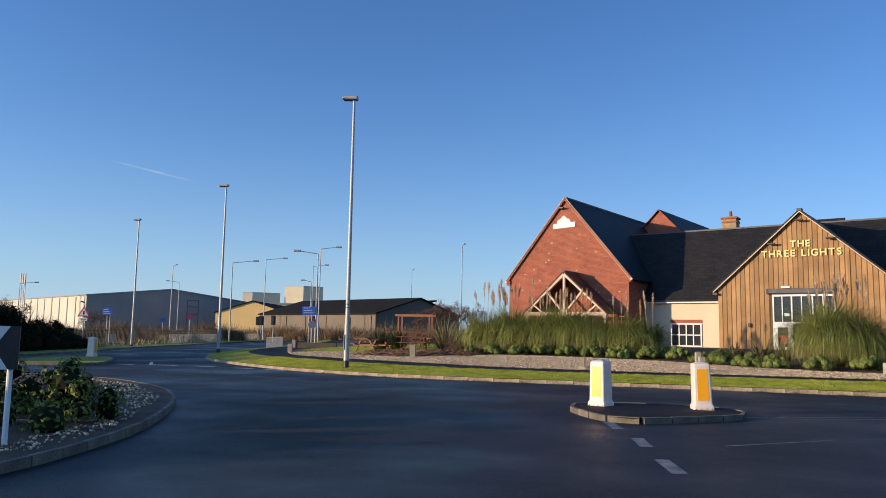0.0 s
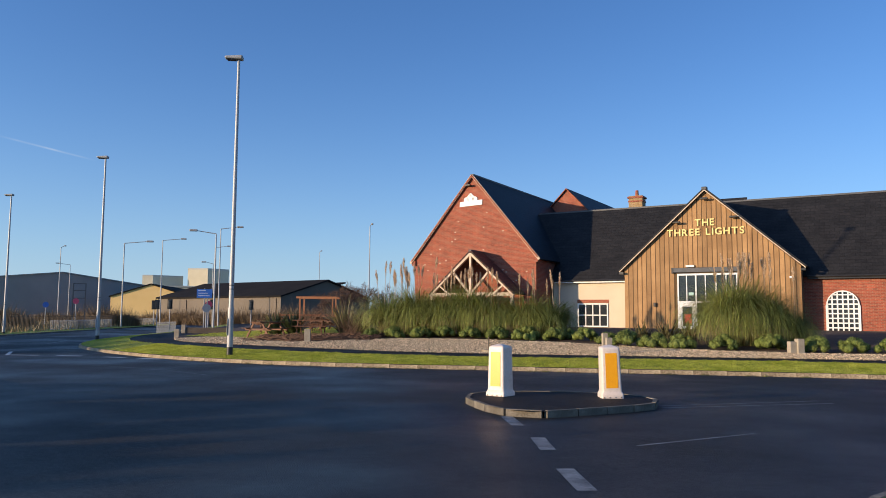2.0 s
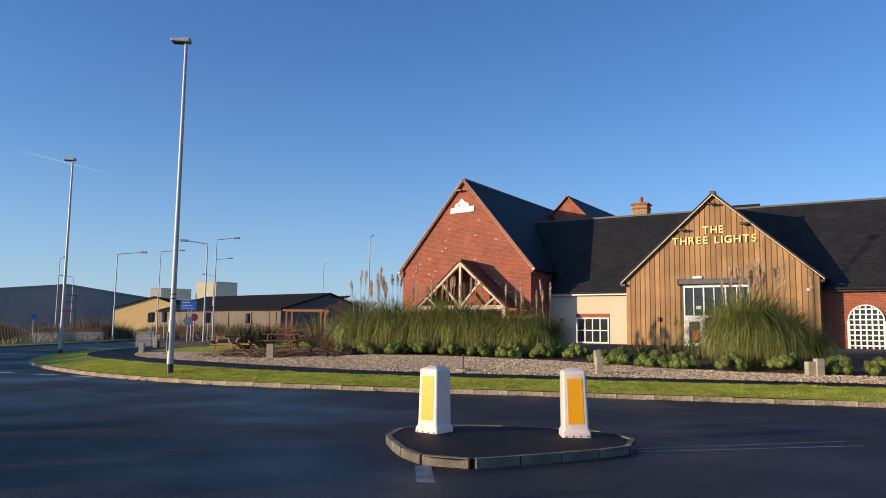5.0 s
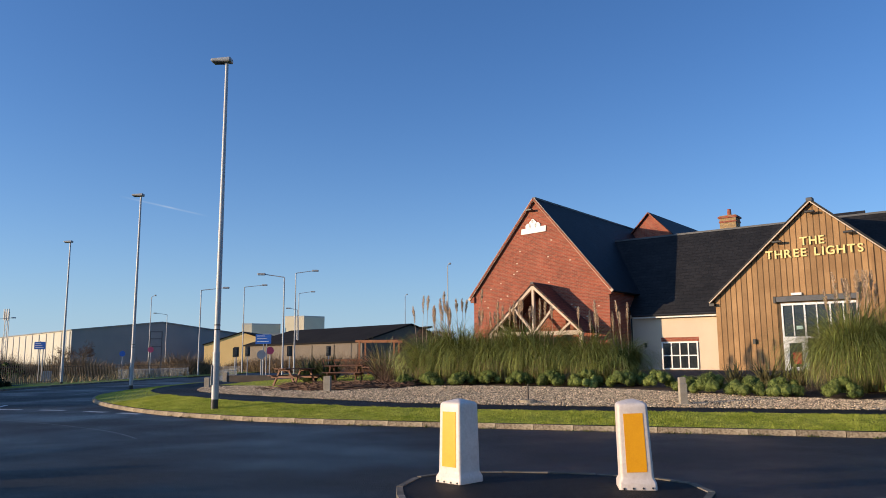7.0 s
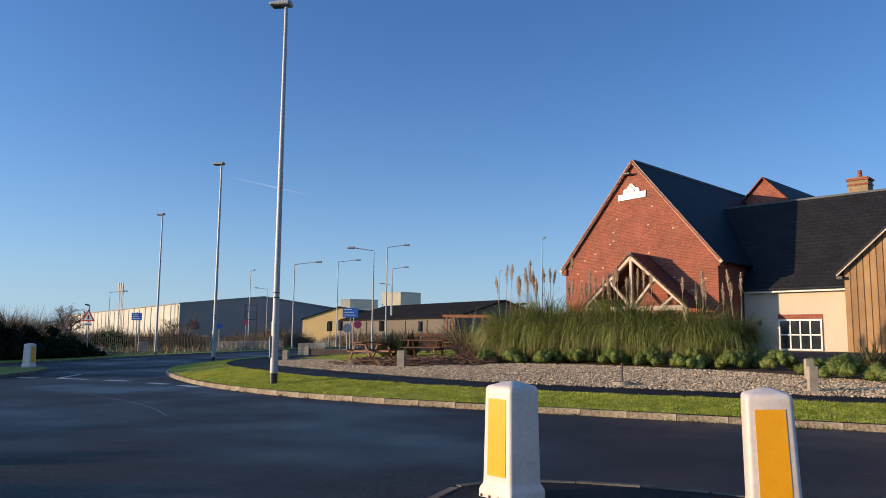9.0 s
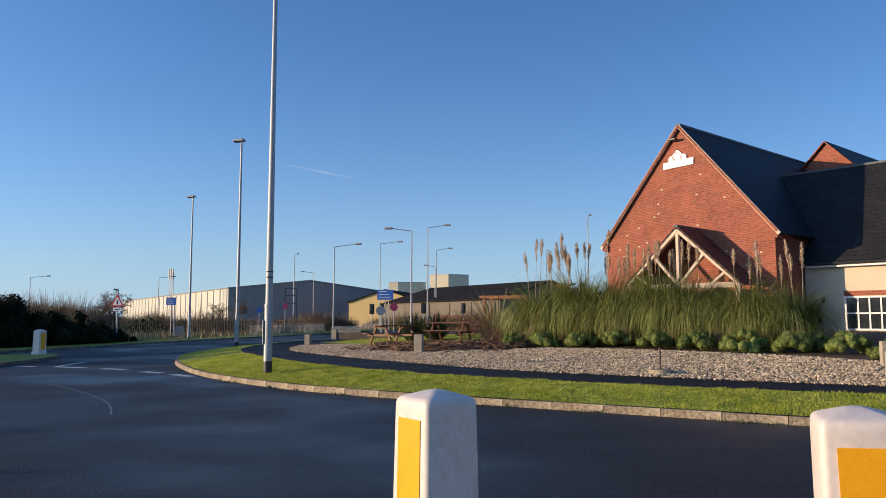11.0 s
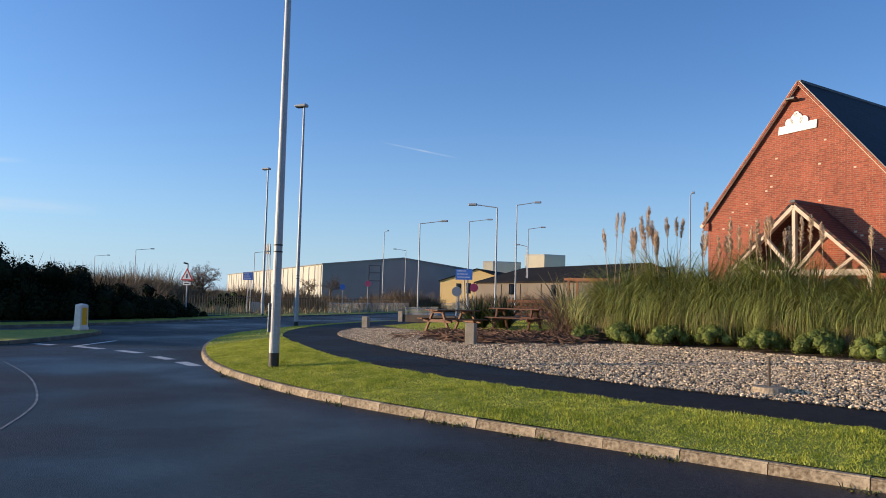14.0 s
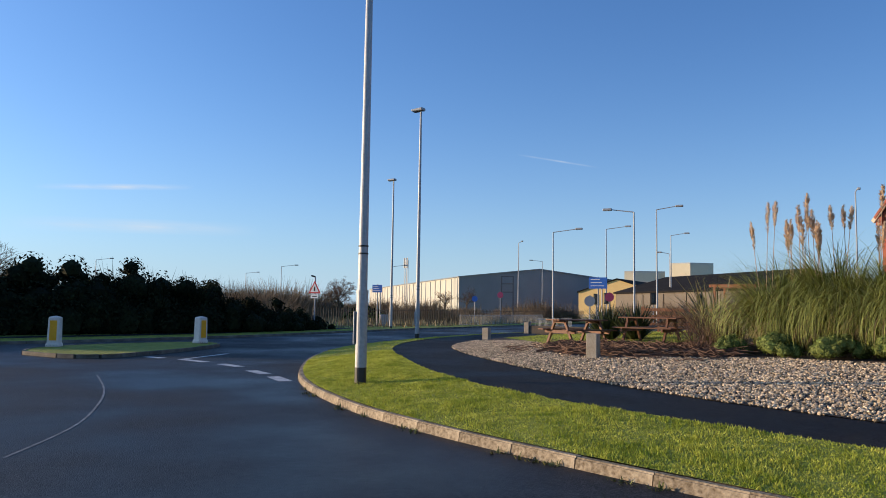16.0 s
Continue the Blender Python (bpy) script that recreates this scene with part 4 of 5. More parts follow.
        o.matrix_basis = Matrix.Translation((u0 + x * (u1 - u0) / total, TV - 0.06, z0)) @ pose(0, 0, 0, 90) @ Matrix.Diagonal(((u1 - u0) / total, height / 0.7, 0.5, 1))


name_sign = thing("name_sign", Matrix(), "", "")
for k in list(name_sign.keys()):
    del name_sign[k]
name_sign.parent = pub
lettering("THE", 9.03, 10.06, 6.74, 0.37, name_sign)
lettering("THREE LIGHTS", 7.5, 11.6, 6.22, 0.37, name_sign)


# ---------------------------------------------------------------- planting
def blades(rng, n, root, spread, length, width, lean, seg=3, droop=1.0, lock=1, curl=1.0):
    """Arching ribbons round a root, in locks that lean together: vertices and faces."""
    m = max(1, n // lock)
    n = m * lock

    def per_lock(v, jitter):
        return np.repeat(v, lock) + (rng.normal(0, jitter, n) if lock > 1 else 0.0)
    a, r = rng.uniform(0, 2 * math.pi, m), spread * np.sqrt(rng.uniform(0, 1, m))
    head = np.where(r < spread * 0.3, rng.uniform(0, 2 * math.pi, m), a + rng.normal(0, 0.6, m))
    X = root[0] + per_lock(r * np.cos(a), 0.04)
    Y = root[1] + per_lock(r * np.sin(a), 0.04)
    H, tilt = per_lock(head, 0.13), per_lock(lean * rng.uniform(0.1, 1.0, m), 0.05)
    L = per_lock(length * rng.uniform(0.6, 1.08, m), length * 0.05)
    W = width * rng.uniform(0.7, 1.3, n)
    bend = droop * (0.3 + np.abs(tilt)) * 1.84 * per_lock(rng.uniform(0.7, 1.3, m), 0.08)
    px, pz = np.zeros(n), np.zeros(n)
    tx, ty = -np.sin(H), np.cos(H)
    V = np.zeros((n, seg + 1, 2, 3))
    for k in range(seg + 1):
        ww = W * (1 - (k / (seg + 0.15)) ** 1.5)
        cx, cy = X + np.cos(H) * px, Y + np.sin(H) * px
        V[:, k, 0] = np.stack((cx - tx * ww, cy - ty * ww, root[2] + pz), 1)
        V[:, k, 1] = np.stack((cx + tx * ww, cy + ty * ww, root[2] + pz), 1)
        ang = tilt + bend * ((k + 0.5) / seg) ** curl
        px = px + np.sin(ang) * L / seg
        pz = np.maximum(pz + np.cos(ang) * L / seg, 0.02)
    s = (np.arange(n) * (seg + 1) * 2)[:, None] + 2 * np.arange(seg)[None]
    F = np.stack((s, s + 1, s + 3, s + 2), 2).reshape(-1, 4)
    return V.reshape(-1, 3), F


def plume(rng, x, y, z, height, size):
    """A stalk with a feathery seed head."""
    vs, fs = [], []
    lx, ly = rng.normal(0, 0.06, 2) * height
    for k in range(2):
        s = len(vs)
        o = 0.012
        d = (o, 0) if k else (0, o)
        vs += [(x - d[0], y - d[1], z), (x + d[0], y + d[1], z), (x + lx + d[0] * .5, y + ly + d[1] * .5, z + height), (x + lx - d[0] * .5, y + ly - d[1] * .5, z + height)]
        fs.append([s, s + 1, s + 2, s + 3])
    for _ in range(130):
        f = rng.uniform(0, 1)
        hz = z + height - size + f * size
        q = 1 - size / height * (1 - f)
        cx, cy = x + lx * q, y + ly * q
        a, l = rng.uniform(0, 6.28), (0.02 + 0.055 * math.sin(math.pi * (0.12 + 0.8 * f))) * rng.uniform(0.6, 1.2)
        s = len(vs)
        dx, dy = math.cos(a) * l, math.sin(a) * l
        vs += [(cx, cy, hz), (cx + dx * .7 - dy * .25, cy + dy * .7 + dx * .25, hz + l * 0.6), (cx + dx, cy + dy, hz + l * 1.2), (cx + dx * .5 + dy * .25, cy + dy * .5 - dx * .25, hz + l * 0.8)]
        fs.append([s, s + 1, s + 2, s + 3])
    return vs, fs


def pampas(x, y, seed, plumes=6, tall=1.9, wide=1.0, n=1500, plume_h=(2.3, 3.2)):
    rng = np.random.default_rng(seed)
    z = land_z(x, y)
    e = thing("pampas_grass", pose(x, y, z), "large arching clump of pampas grass in the gravel bed", "pampas grass", "pampas clumps")
    vs, fs = blades(rng, n, (0, 0, 0), 0.45 * wide, tall * 1.42, 0.0115, 0.36, 8, 2.8, 6, 1.8)
    raw("foliage", vs, fs, M_BLADE, e)
    vs, fs = blades(rng, n // 6, (0, 0, 0), 0.42 * wide, tall * 1.1, 0.011, 0.5, 6, 2.6, 5, 1.7)
    ob = raw("dead_leaves", vs, fs, M_STRAW, e)
    ob["label"] = "straw-coloured dead leaves"
    for i in range(plumes):
        a, r = rng.uniform(0, 6.28), 0.6 * wide * math.sqrt(rng.uniform(0, 1))
        vs, fs = plume(rng, r * math.cos(a), r * math.sin(a), 0.3, rng.uniform(*plume_h), rng.uniform(0.5, 0.85))
        raw("plume", vs, fs, M_PLUME, e)
    return e


def leaf_cloud(rng, n, centres, size, flat=0.9):
    """Small leaf quads on the skins of many balls: vertices and faces."""
    c = np.array(centres)[np.arange(n) % len(centres)]
    d = rng.normal(0, 1, (n, 3))
    d /= np.linalg.norm(d, axis=1)[:, None]
    p = c[:, :3] + d * (c[:, 3] * rng.uniform(0.74, 1.1, n))[:, None] * np.array((1, 1, flat))
    a = np.cross(d + rng.normal(0, 0.28, (n, 3)), rng.normal(0, 1, (n, 3)))
    a /= np.linalg.norm(a, axis=1)[:, None] + 1e-6
    b = np.cross(a, d + rng.normal(0, 0.28, (n, 3)))
    b /= np.linalg.norm(b, axis=1)[:, None] + 1e-6
    w = (size * rng.uniform(0.6, 1.3, n))[:, None]
    V = np.stack((p - a * w, p - b * w * .5, p + a * w, p + b * w * .5), 1)[p[:, 2] > 0.01]
    return V.reshape(-1, 3), np.arange(len(V) * 4).reshape(-1, 4)


def bush(x, y, seed, r=0.5, n=1500):
    rng = np.random.default_rng(seed)
    e = thing("hebe_bush", pose(x, y, land_z(x, y) - 0.03, 0, 0, rng.uniform(0, 360)), "low rounded evergreen bush at the edge of the pebbles", "bush", "evergreen bushes")
    cs = []
    for _ in range(26):
        a, u = rng.uniform(0, 2 * math.pi), math.sqrt(rng.uniform(0, 1))
        cs.append((math.cos(a) * u * r * .8, math.sin(a) * u * r * .7, (0.25 + 0.5 * (1 - u * u) + rng.uniform(-.08, .08)) * r, r * rng.uniform(0.2, 0.34)))
    vs, fs = leaf_cloud(rng, int(n * 1.9), cs, 0.024)
    raw("foliage", vs, fs, M_BUSH, e)
    bm = B()
    for c in cs:
        bmesh.ops.create_icosphere(bm, subdivisions=1, radius=c[3] * 0.8, matrix=Matrix.Translation(c[:3]))
    part("inner_growth", bm, M_BUSH, e)["kind"] = "stuff"
    return e


P_ROW = [(-10.6, 37.7, 10, 2.0), (-9.3, 37.9, 9, 2.25), (-8.0, 37.6, 7, 2.1), (-6.7, 37.9, 8, 2.35), (-5.6, 37.5, 4, 2.0), (-4.0, 37.6, 4, 1.95), (-2.9, 37.5, 5, 1.65)]
for i, (x, y, k, tall) in enumerate(P_ROW):
    pampas(x, y, 40 + i, k, tall, 1.2, 2700, (2.3, 2.95) if i > 1 else (2.6, 3.5))
for i, (x, y, k, tall) in enumerate(((4.5, 34.5, 6, 2.55), (5.2, 34.9, 5, 2.4), (5.9, 34.7, 4, 2.0), (4.9, 35.5, 7, 2.45), (6.7, 35.0, 1, 1.3))):
    pampas(x, y, 70 + i, k, tall, 0.8, 2700, (2.7, 3.6))
for i, (x, y, r) in enumerate(((-11.0, 36.1, .5), (-9.9, 36.1, .58), (-8.6, 36.2, .6), (-7.5, 36.1, .6), (-6.3, 36.0, .62), (-5.05, 36.0, .66), (-3.75, 35.8, .68), (-2.4, 35.6, .68), (-1.15, 35.3, .66),
                               (0.55, 33.7, .68), (1.6, 33.2, .66), (2.6, 33.1, .66), (4.05, 32.8, .62), (5.75, 32.9, .68), (7.2, 32.6, .62), (8.4, 32.6, .62), (9.6, 32.5, .62), (10.9, 32.4, .6), (12.2, 32.4, .6),
                               (-0.2, 34.6, .5), (-1.9, 36.4, .5))):
    bush(x, y, 100 + i, r, 2200)


def spiky(x, y, seed, n=70, length=1.4, mat=None, z=None):
    rng = np.random.default_rng(seed)
    e = thing("phormium", pose(x, y, land_z(x, y) if z is None else z), "spiky sword-leaved evergreen in the bed", "shrub", "spiky shrubs")
    vs, fs = blades(rng, n, (0, 0, 0), 0.25, length, 0.035, 0.9, 3, 0.35)
    raw("leaves", vs, fs, mat or M_PHORMIUM, e)
    return e


for i, (x, y, l) in enumerate(((-14.3, 41.0, 2.2), (-13.2, 41.6, 2.1), (-13.8, 39.8, 1.8), (2.2, 36.5, 1.1), (3.1, 36.8, 1.0), (1.2, 37.0, 0.9), (-12.4, 38.5, 1.3))):
    spiky(x, y, 200 + i, 90, l)


def bare_shrub(x, y, z, seed, h=1.2, n=60, mat=None, name="bare_shrub", label="leafless twiggy winter shrub", wide=1.0):
    """Forking twigs as thin ribbons."""
    rng = np.random.default_rng(seed)
    vs, fs = [], []

    def twig(p, d, l, w, level):
        q = p + d * l
        s = len(vs)
        side = np.cross(d, rng.normal(0, 1, 3))
        side /= np.linalg.norm(side) + 1e-6
        vs.extend([tuple(p - side * w), tuple(p + side * w), tuple(q + side * w * .6), tuple(q - side * w * .6)])
        fs.append([s, s + 1, s + 2, s + 3])
        if level:
            for _ in range(3):
                e = d + rng.normal(0, 0.42, 3)
                e[2] = abs(e[2]) * 0.8 + 0.1
                twig(q if rng.uniform() > .4 else p + d * l * .6, e / np.linalg.norm(e), l * rng.uniform(.5, .8), w * .6, level - 1)
    for _ in range(n):
        d = np.array((rng.normal(0, .5) * wide, rng.normal(0, .5) * wide, 1.0))
        twig(np.array((rng.normal(0, .15) * wide, rng.normal(0, .15) * wide, 0)), d / np.linalg.norm(d), h * rng.uniform(.3, .5), 0.008 * max(1, h), 2)
    e = thing(name, pose(x, y, z), label, "shrub", "winter shrubs")
    raw("twig_growth", vs, fs, mat or M_TWIG, e)
    return e


for i, (x, y, h) in enumerate(((-12.2, 37.0, 1.3), (-12.9, 38.2, 1.2), (-16.8, 43, 1.6), (-18, 44, 1.3), (-11.8, 35.9, .8))):
    bare_shrub(x, y, land_z(x, y), 300 + i, h, 26)
# mulch and cut stems on the bed
rng = np.random.default_rng(7)
vs, fs = [], []
for _ in range(5200):
    x, y = rng.uniform(-17, -10.5), rng.uniform(33.6, 37.0)
    if inside(front + list(reversed(GRAVEL_S)), x, y) and rng.uniform() < .9:
        continue
    z, a, l, w = land_z(x, y) + rng.uniform(0.0, 0.16), rng.uniform(0, 3.14), rng.uniform(.15, .5), 0.008
    dx, dy, dz = math.cos(a) * l, math.sin(a) * l, rng.uniform(-.05, .1)
    s = len(vs)
    vs += [(x, y, z), (x + dx, y + dy, z + dz), (x + dx, y + dy, z + dz + 2 * w), (x, y, z + 2 * w)]
    fs.append([s, s + 1, s + 2, s + 3])
tagged(raw("cut_stems", vs, fs, M_TWIG), "scatter of reddish cut stems on the mulch", "twigs", kind="stuff")

# pebbles
ICO = B()
bmesh.ops.create_icosphere(ICO, subdivisions=1, radius=1.0)
ico_v = np.array([v.co[:] for v in ICO.verts])
ico_f = np.array([[v.index for v in f.verts] for f in ICO.faces])
ICO.free()


def pebbles(name, poly, bounds, n, zf, label, size=(0.022, 0.05)):
    rng = np.random.default_rng(len(name) + n)
    X, Y = rng.uniform(bounds[0], bounds[1], n), rng.uniform(bounds[2], bounds[3], n)
    k = inside_all(poly, X, Y)
    X, Y = X[k], Y[k]
    n = len(X)
    S = rng.uniform(*size, n)
    sc = S[:, None] * np.stack((rng.uniform(.8, 1.4, n), rng.uniform(.7, 1.1, n), rng.uniform(.6, .95, n)), 1)
    v = ico_v[None] * sc[:, None] * rng.uniform(.85, 1.15, (n, 12, 1))
    a, t = rng.uniform(0, 6.28, n), rng.normal(0, .7, n)
    x, y, z = v[..., 0], v[..., 1], v[..., 2]
    y, z = y * np.cos(t)[:, None] - z * np.sin(t)[:, None], y * np.sin(t)[:, None] + z * np.cos(t)[:, None]
    x, y = x * np.cos(a)[:, None] - y * np.sin(a)[:, None], x * np.sin(a)[:, None] + y * np.cos(a)[:, None]
    v = np.stack((x + X[:, None], y + Y[:, None], z + (zf(X, Y) + S * .3)[:, None]), 2).reshape(-1, 3)
    f = (ico_f[None] + 12 * np.arange(n)[:, None, None]).reshape(-1, 3)
    return tagged(raw(name, v, f, M_STONE), label, "pebbles", kind="stuff")


GRAVEL_POLY = [p for p in front if -26 < p[0] < 12] + list(reversed([p for p in GRAVEL_S if p[0] < 12]))
pebbles("pebbles", GRAVEL_POLY, (-24, 12, 27.8, 39.6), 170000, land_all, "pale cream and grey washed pebbles", (0.014, 0.032))
ISL = [(-6.6, 6.0), (-6.95, 7.6), (-7.9, 9.9), (-10.6, 13.9), (-13.8, 16.7), (-17, 18.1), (-16.2, 16.9), (-13.2, 15.0), (-10.0, 12.3), (-8.5, 10.0), (-7.6, 7.6), (-7.3, 6)]
pebbles("island_pebbles", ISL, (-19, -7, 6, 20), 12000, lambda x, y: x * 0 + 0.125, "pebbles round the edge of the roundabout island", (0.014, 0.032))

# grass blades of the verge
VERGE_POLY = [p for p in KERB_BACK if -34 < p[0] < 12] + list(reversed([p for p in GRASS_S if -33 < p[0] < 12]))


def turf(name, poly, bounds, n, zf, label, h=(0.016, 0.056)):
    rng = np.random.default_rng(n)
    X, Y = rng.uniform(bounds[0], bounds[1], n), rng.uniform(bounds[2], bounds[3], n)
    k = inside_all(poly, X, Y)
    X, Y = X[k], Y[k]
    n = len(X)
    Z, a, t, l = zf(X, Y), rng.uniform(0, 6.28, n), rng.uniform(0, 6.28, n), rng.uniform(*h, n)
    # uneven tufts, two sizes of swell
    swell = np.sin(X * 2.3 + np.sin(Y * 1.7) * 2) * np.sin(Y * 3.1 + X) + 0.9 * np.sin(X * 9.1 + 3 * np.sin(Y * 4.3)) * np.sin(Y * 10.7 + 2 * np.sin(X * 3.9))
    l, w = l * (0.35 + 0.85 * np.clip(0.5 + 0.4 * swell, 0, 1.3) ** 1.5), 0.007
    k = l * rng.uniform(.2, .9, n)
    v = np.stack((np.stack((X - np.cos(a) * w, Y - np.sin(a) * w, Z), 1), np.stack((X + np.cos(a) * w, Y + np.sin(a) * w, Z), 1), np.stack((X + np.cos(t) * k, Y + np.sin(t) * k, Z + l), 1)), 1).reshape(-1, 3)
    return tagged(raw(name, v, np.arange(3 * n).reshape(-1, 3), M_GRASS), label, "grass", kind="stuff")


turf("verge_grass", VERGE_POLY, (-20, 9, 25.4, 33), 560000, land_all, "short green grass blades of the verge")
turf("verge_grass_far", VERGE_POLY, (-33, -18, 28.5, 48), 60000, land_all, "short green grass blades of the verge by the corner")


# ---------------------------------------------------------------- small things in the gravel
def stub_post(x, y, h, w, lean=0.0):
    e = thing("timber_post", pose(x, y, land_z(x, y), lean, 0, 20), "short weathered square timber post in the gravel", "post", "timber posts")
    part("post_body", box(B(), (-w, -w, -0.1), (w, w, h), 0.012), M_SLEEPER, e)
    part("post_top", box(B(), (-w * 0.92, -w * 0.92, h), (w * 0.92, w * 0.92, h + 0.015)), M_SLEEPER, e)
    return e


stub_post(-13.15, 33.8, 0.56, 0.13)
stub_post(-0.05, 30.5, 0.55, 0.1, 1.5)
stub_post(-0.3, 33.5, 0.5, 0.1)
stub_post(6.5, 31.9, 0.5, 0.12)
stub_post(6.25, 31.9, 0.4, 0.12)
stub_post(-23.9, 40.2, 0.45, 0.13)
disc = thing("concrete_sign_base", pose(-4.35, 30.25, land_z(-4.35, 30.25)), "round concrete base with a bare upright rod", "sign base")
bm = B()
tube(bm, (0, 0, -0.03), (0, 0, 0.09), 0.28, 0.25, 24)
part("base", bm, M_KERB, disc)
bm = B()
tube(bm, (0, 0, 0.1), (0, 0, 0.55), 0.022, seg=8)
part("rod", bm, M_BARK, disc)


def picnic_table(m):
    e = thing("picnic_table", m, "brown wooden picnic table with fixed benches", "picnic table", "picnic tables")
    for i in range(5):
        y = -0.32 + i * 0.16
        part("top_plank", box(B(), (-0.9, y - 0.07, 0.72), (0.9, y + 0.07, 0.76), 0.008), M_WOOD, e)
    for s in (-1, 1):
        for k in (0, 1):
            part("seat_plank", box(B(), (-0.9, s * 0.7 + k * 0.15 - 0.14, 0.42), (0.9, s * 0.7 + k * 0.15, 0.46), 0.008), M_WOOD, e)
        x = s * 0.62
        part("seat_bearer", box(B(), (x - 0.03, -0.84, 0.33), (x + 0.03, 0.84, 0.42)), M_WOOD, e)
        part("top_bearer", box(B(), (x - 0.03, -0.38, 0.64), (x + 0.03, 0.38, 0.72)), M_WOOD, e)
        for q in (-1, 1):
            part("leg", beam(B(), (x, q * 0.28, 0.7), (x, q * 0.72, 0.0), 0.09, 0.06, (1, 0, 0)), M_WOOD, e)
    return e


t0 = picnic_table(pose(-17.3, 38.0, land_z(-17.3, 38.0), 0, 0, 75))
for x, y, a in ((-15.4, 39.2, 15), (-19.8, 43.5, 30), (-17.6, 46.5, -10)):
    copy_thing(t0, pose(x, y, land_z(x, y), 0, 0, a))
for x, y in ((-17.9, 40.2), (-17.0, 40.5)):
    o = spiky(x, y, 160 + int(x), 230, 1.35, M_HEDGE_GREEN)
    o["label"] = "dark green sword-leaved shrub behind the picnic tables"
rail = thing("timber_fence", pose(-20.2, 45.3, 0.78, 0, 0, 30), "low orange-brown timber fence round the beer garden", "fence")
for i in range(7):
    part("fence_post" if i % 4 == 0 else "fence_slat", box(B(), (i * 0.62 - 0.04, -0.03, 0), (i * 0.62 + (0.07 if i % 4 == 0 else 0.04), 0.03, 1.0 if i % 4 == 0 else 0.9)), M_ORANGEWOOD, rail)
for z in (0.25, 0.55, 0.82):
    part("fence_rail", box(B(), (0, -0.05, z), (3.76, -0.03, z + 0.12)), M_ORANGEWOOD, rail)
pergola = thing("pergola", pose(-25.0, 58.5, 0.9, 0, 0, 15), "brown timber pergola in the beer garden", "pergola")
for x in (0, 2.6):
    for y in (0, 2.0):
        part("pergola_post", box(B(), (x - 0.06, y - 0.06, 0), (x + 0.06, y + 0.06, 2.1)), M_ORANGEWOOD, pergola)
for y in (0, 2.0):
    part("pergola_beam", box(B(), (-0.3, y - 0.04, 2.1), (2.9, y + 0.04, 2.26)), M_ORANGEWOOD, pergola)
slab = thing("low_planter_wall", pose(-25.6, 46.2, land_z(-25.6, 46.2), 0, 0, 20), "low dark timber edging beside the grass", "edging")
part("edging_board", box(B(), (-1.4, -0.1, 0), (1.4, 0.1, 0.38), 0.02), M_BARK, slab)
part("edging_post", box(B(), (-1.65, -0.15, 0), (-1.4, 0.15, 0.55), 0.02), M_SLEEPER, slab)
LAWN2 = [(-21.2, 39.5), (-17.1, 36.6), (-14.4, 38.2), (-13.5, 44), (-19, 50), (-25.5, 48), (-24.3, 41.5)]
region("garden_lawn", LAWN2, M_LAWN, lambda x, y: land_z(x, y) + 0.012, 1.0, "patch of green lawn under the picnic tables", "lawn")
turf("lawn_grass", LAWN2, (-26, -13, 36, 50), 50000, lambda X, Y: land_all(X, Y) + 0.012, "grass blades of the beer garden lawn")


# weeds along the kerb foot
rng = np.random.default_rng(5)
vs, fs = [], []
line = [p for p in subdivide(KERB_S, 0.15) if -16 < p[0] < 6]
for i, (x, y) in enumerate(line):
    if noise.noise(Vector((x * 1.3, y, 3))) < 0.02:
        continue
    v, f = blades(rng, 12, (x + rng.normal(0, .06), y - 0.05 - abs(rng.normal(0, .04)), 0.0), 0.09, 0.09, 0.009, 1.1, 2)
    fs += [[k + len(vs) for k in q] for q in f]
    vs += v.tolist()
tagged(raw("kerb_weeds", vs, fs, M_WEED), "small weeds and moss along the foot of the kerb", "weeds", kind="stuff")


# ---------------------------------------------------------------- planting of the roundabout and the far side
def shrub(x, y, z, seed, w, d, h, n, mat, label, size=0.07, name="shrub"):
    """A thicket: leaves over many uneven clumps, with near-black balls inside as painted inner shade."""
    rng = np.random.default_rng(seed)
    e = thing(name, pose(x, y, z), label, "shrub", "shrubs")
    k = max(8, int(w * d * 3))
    cs = []
    for _ in range(k):
        u, v = rng.uniform(-1, 1), rng.uniform(-1, 1)
        top = h * (1 - 0.45 * u * u - 0.35 * v * v) * rng.uniform(0.65, 1.1)
        r = rng.uniform(0.16, 0.3) * h
        cs.append((u * w / 2, v * d / 2, max(top - r, r * .6), r))
        cs.append((u * w / 2, v * d / 2, max((top - r) * .45, r * .5), r * 1.2))
    if mat is M_SCRUB:
        # leafless: sheaves of fine upright twigs, lower towards the rim
        V, F, k = [], [], 0
        for cx, cy, cz, r in cs:
            v, f = blades(rng, max(30, int(n / len(cs) * 1.3)), (cx, cy, 0), r * 1.3, (cz + r) * 1.15, size * 0.19, 0.55, 2, 0.5)
            V.append(v)
            F.append(f + k)
            k += len(v)
        raw("twig_growth", np.concatenate(V), np.concatenate(F), mat, e)
        return e
    vs, fs = leaf_cloud(rng, n, cs, size)
    raw("foliage", vs, fs, mat, e)
    # filler balls in near-black, standing in for the shade between the leaves
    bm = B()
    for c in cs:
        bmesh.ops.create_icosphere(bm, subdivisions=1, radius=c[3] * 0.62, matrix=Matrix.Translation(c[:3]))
    part("inner_growth", bm, M_HEDGE_SHADE, e)["kind"] = "stuff"
    return e


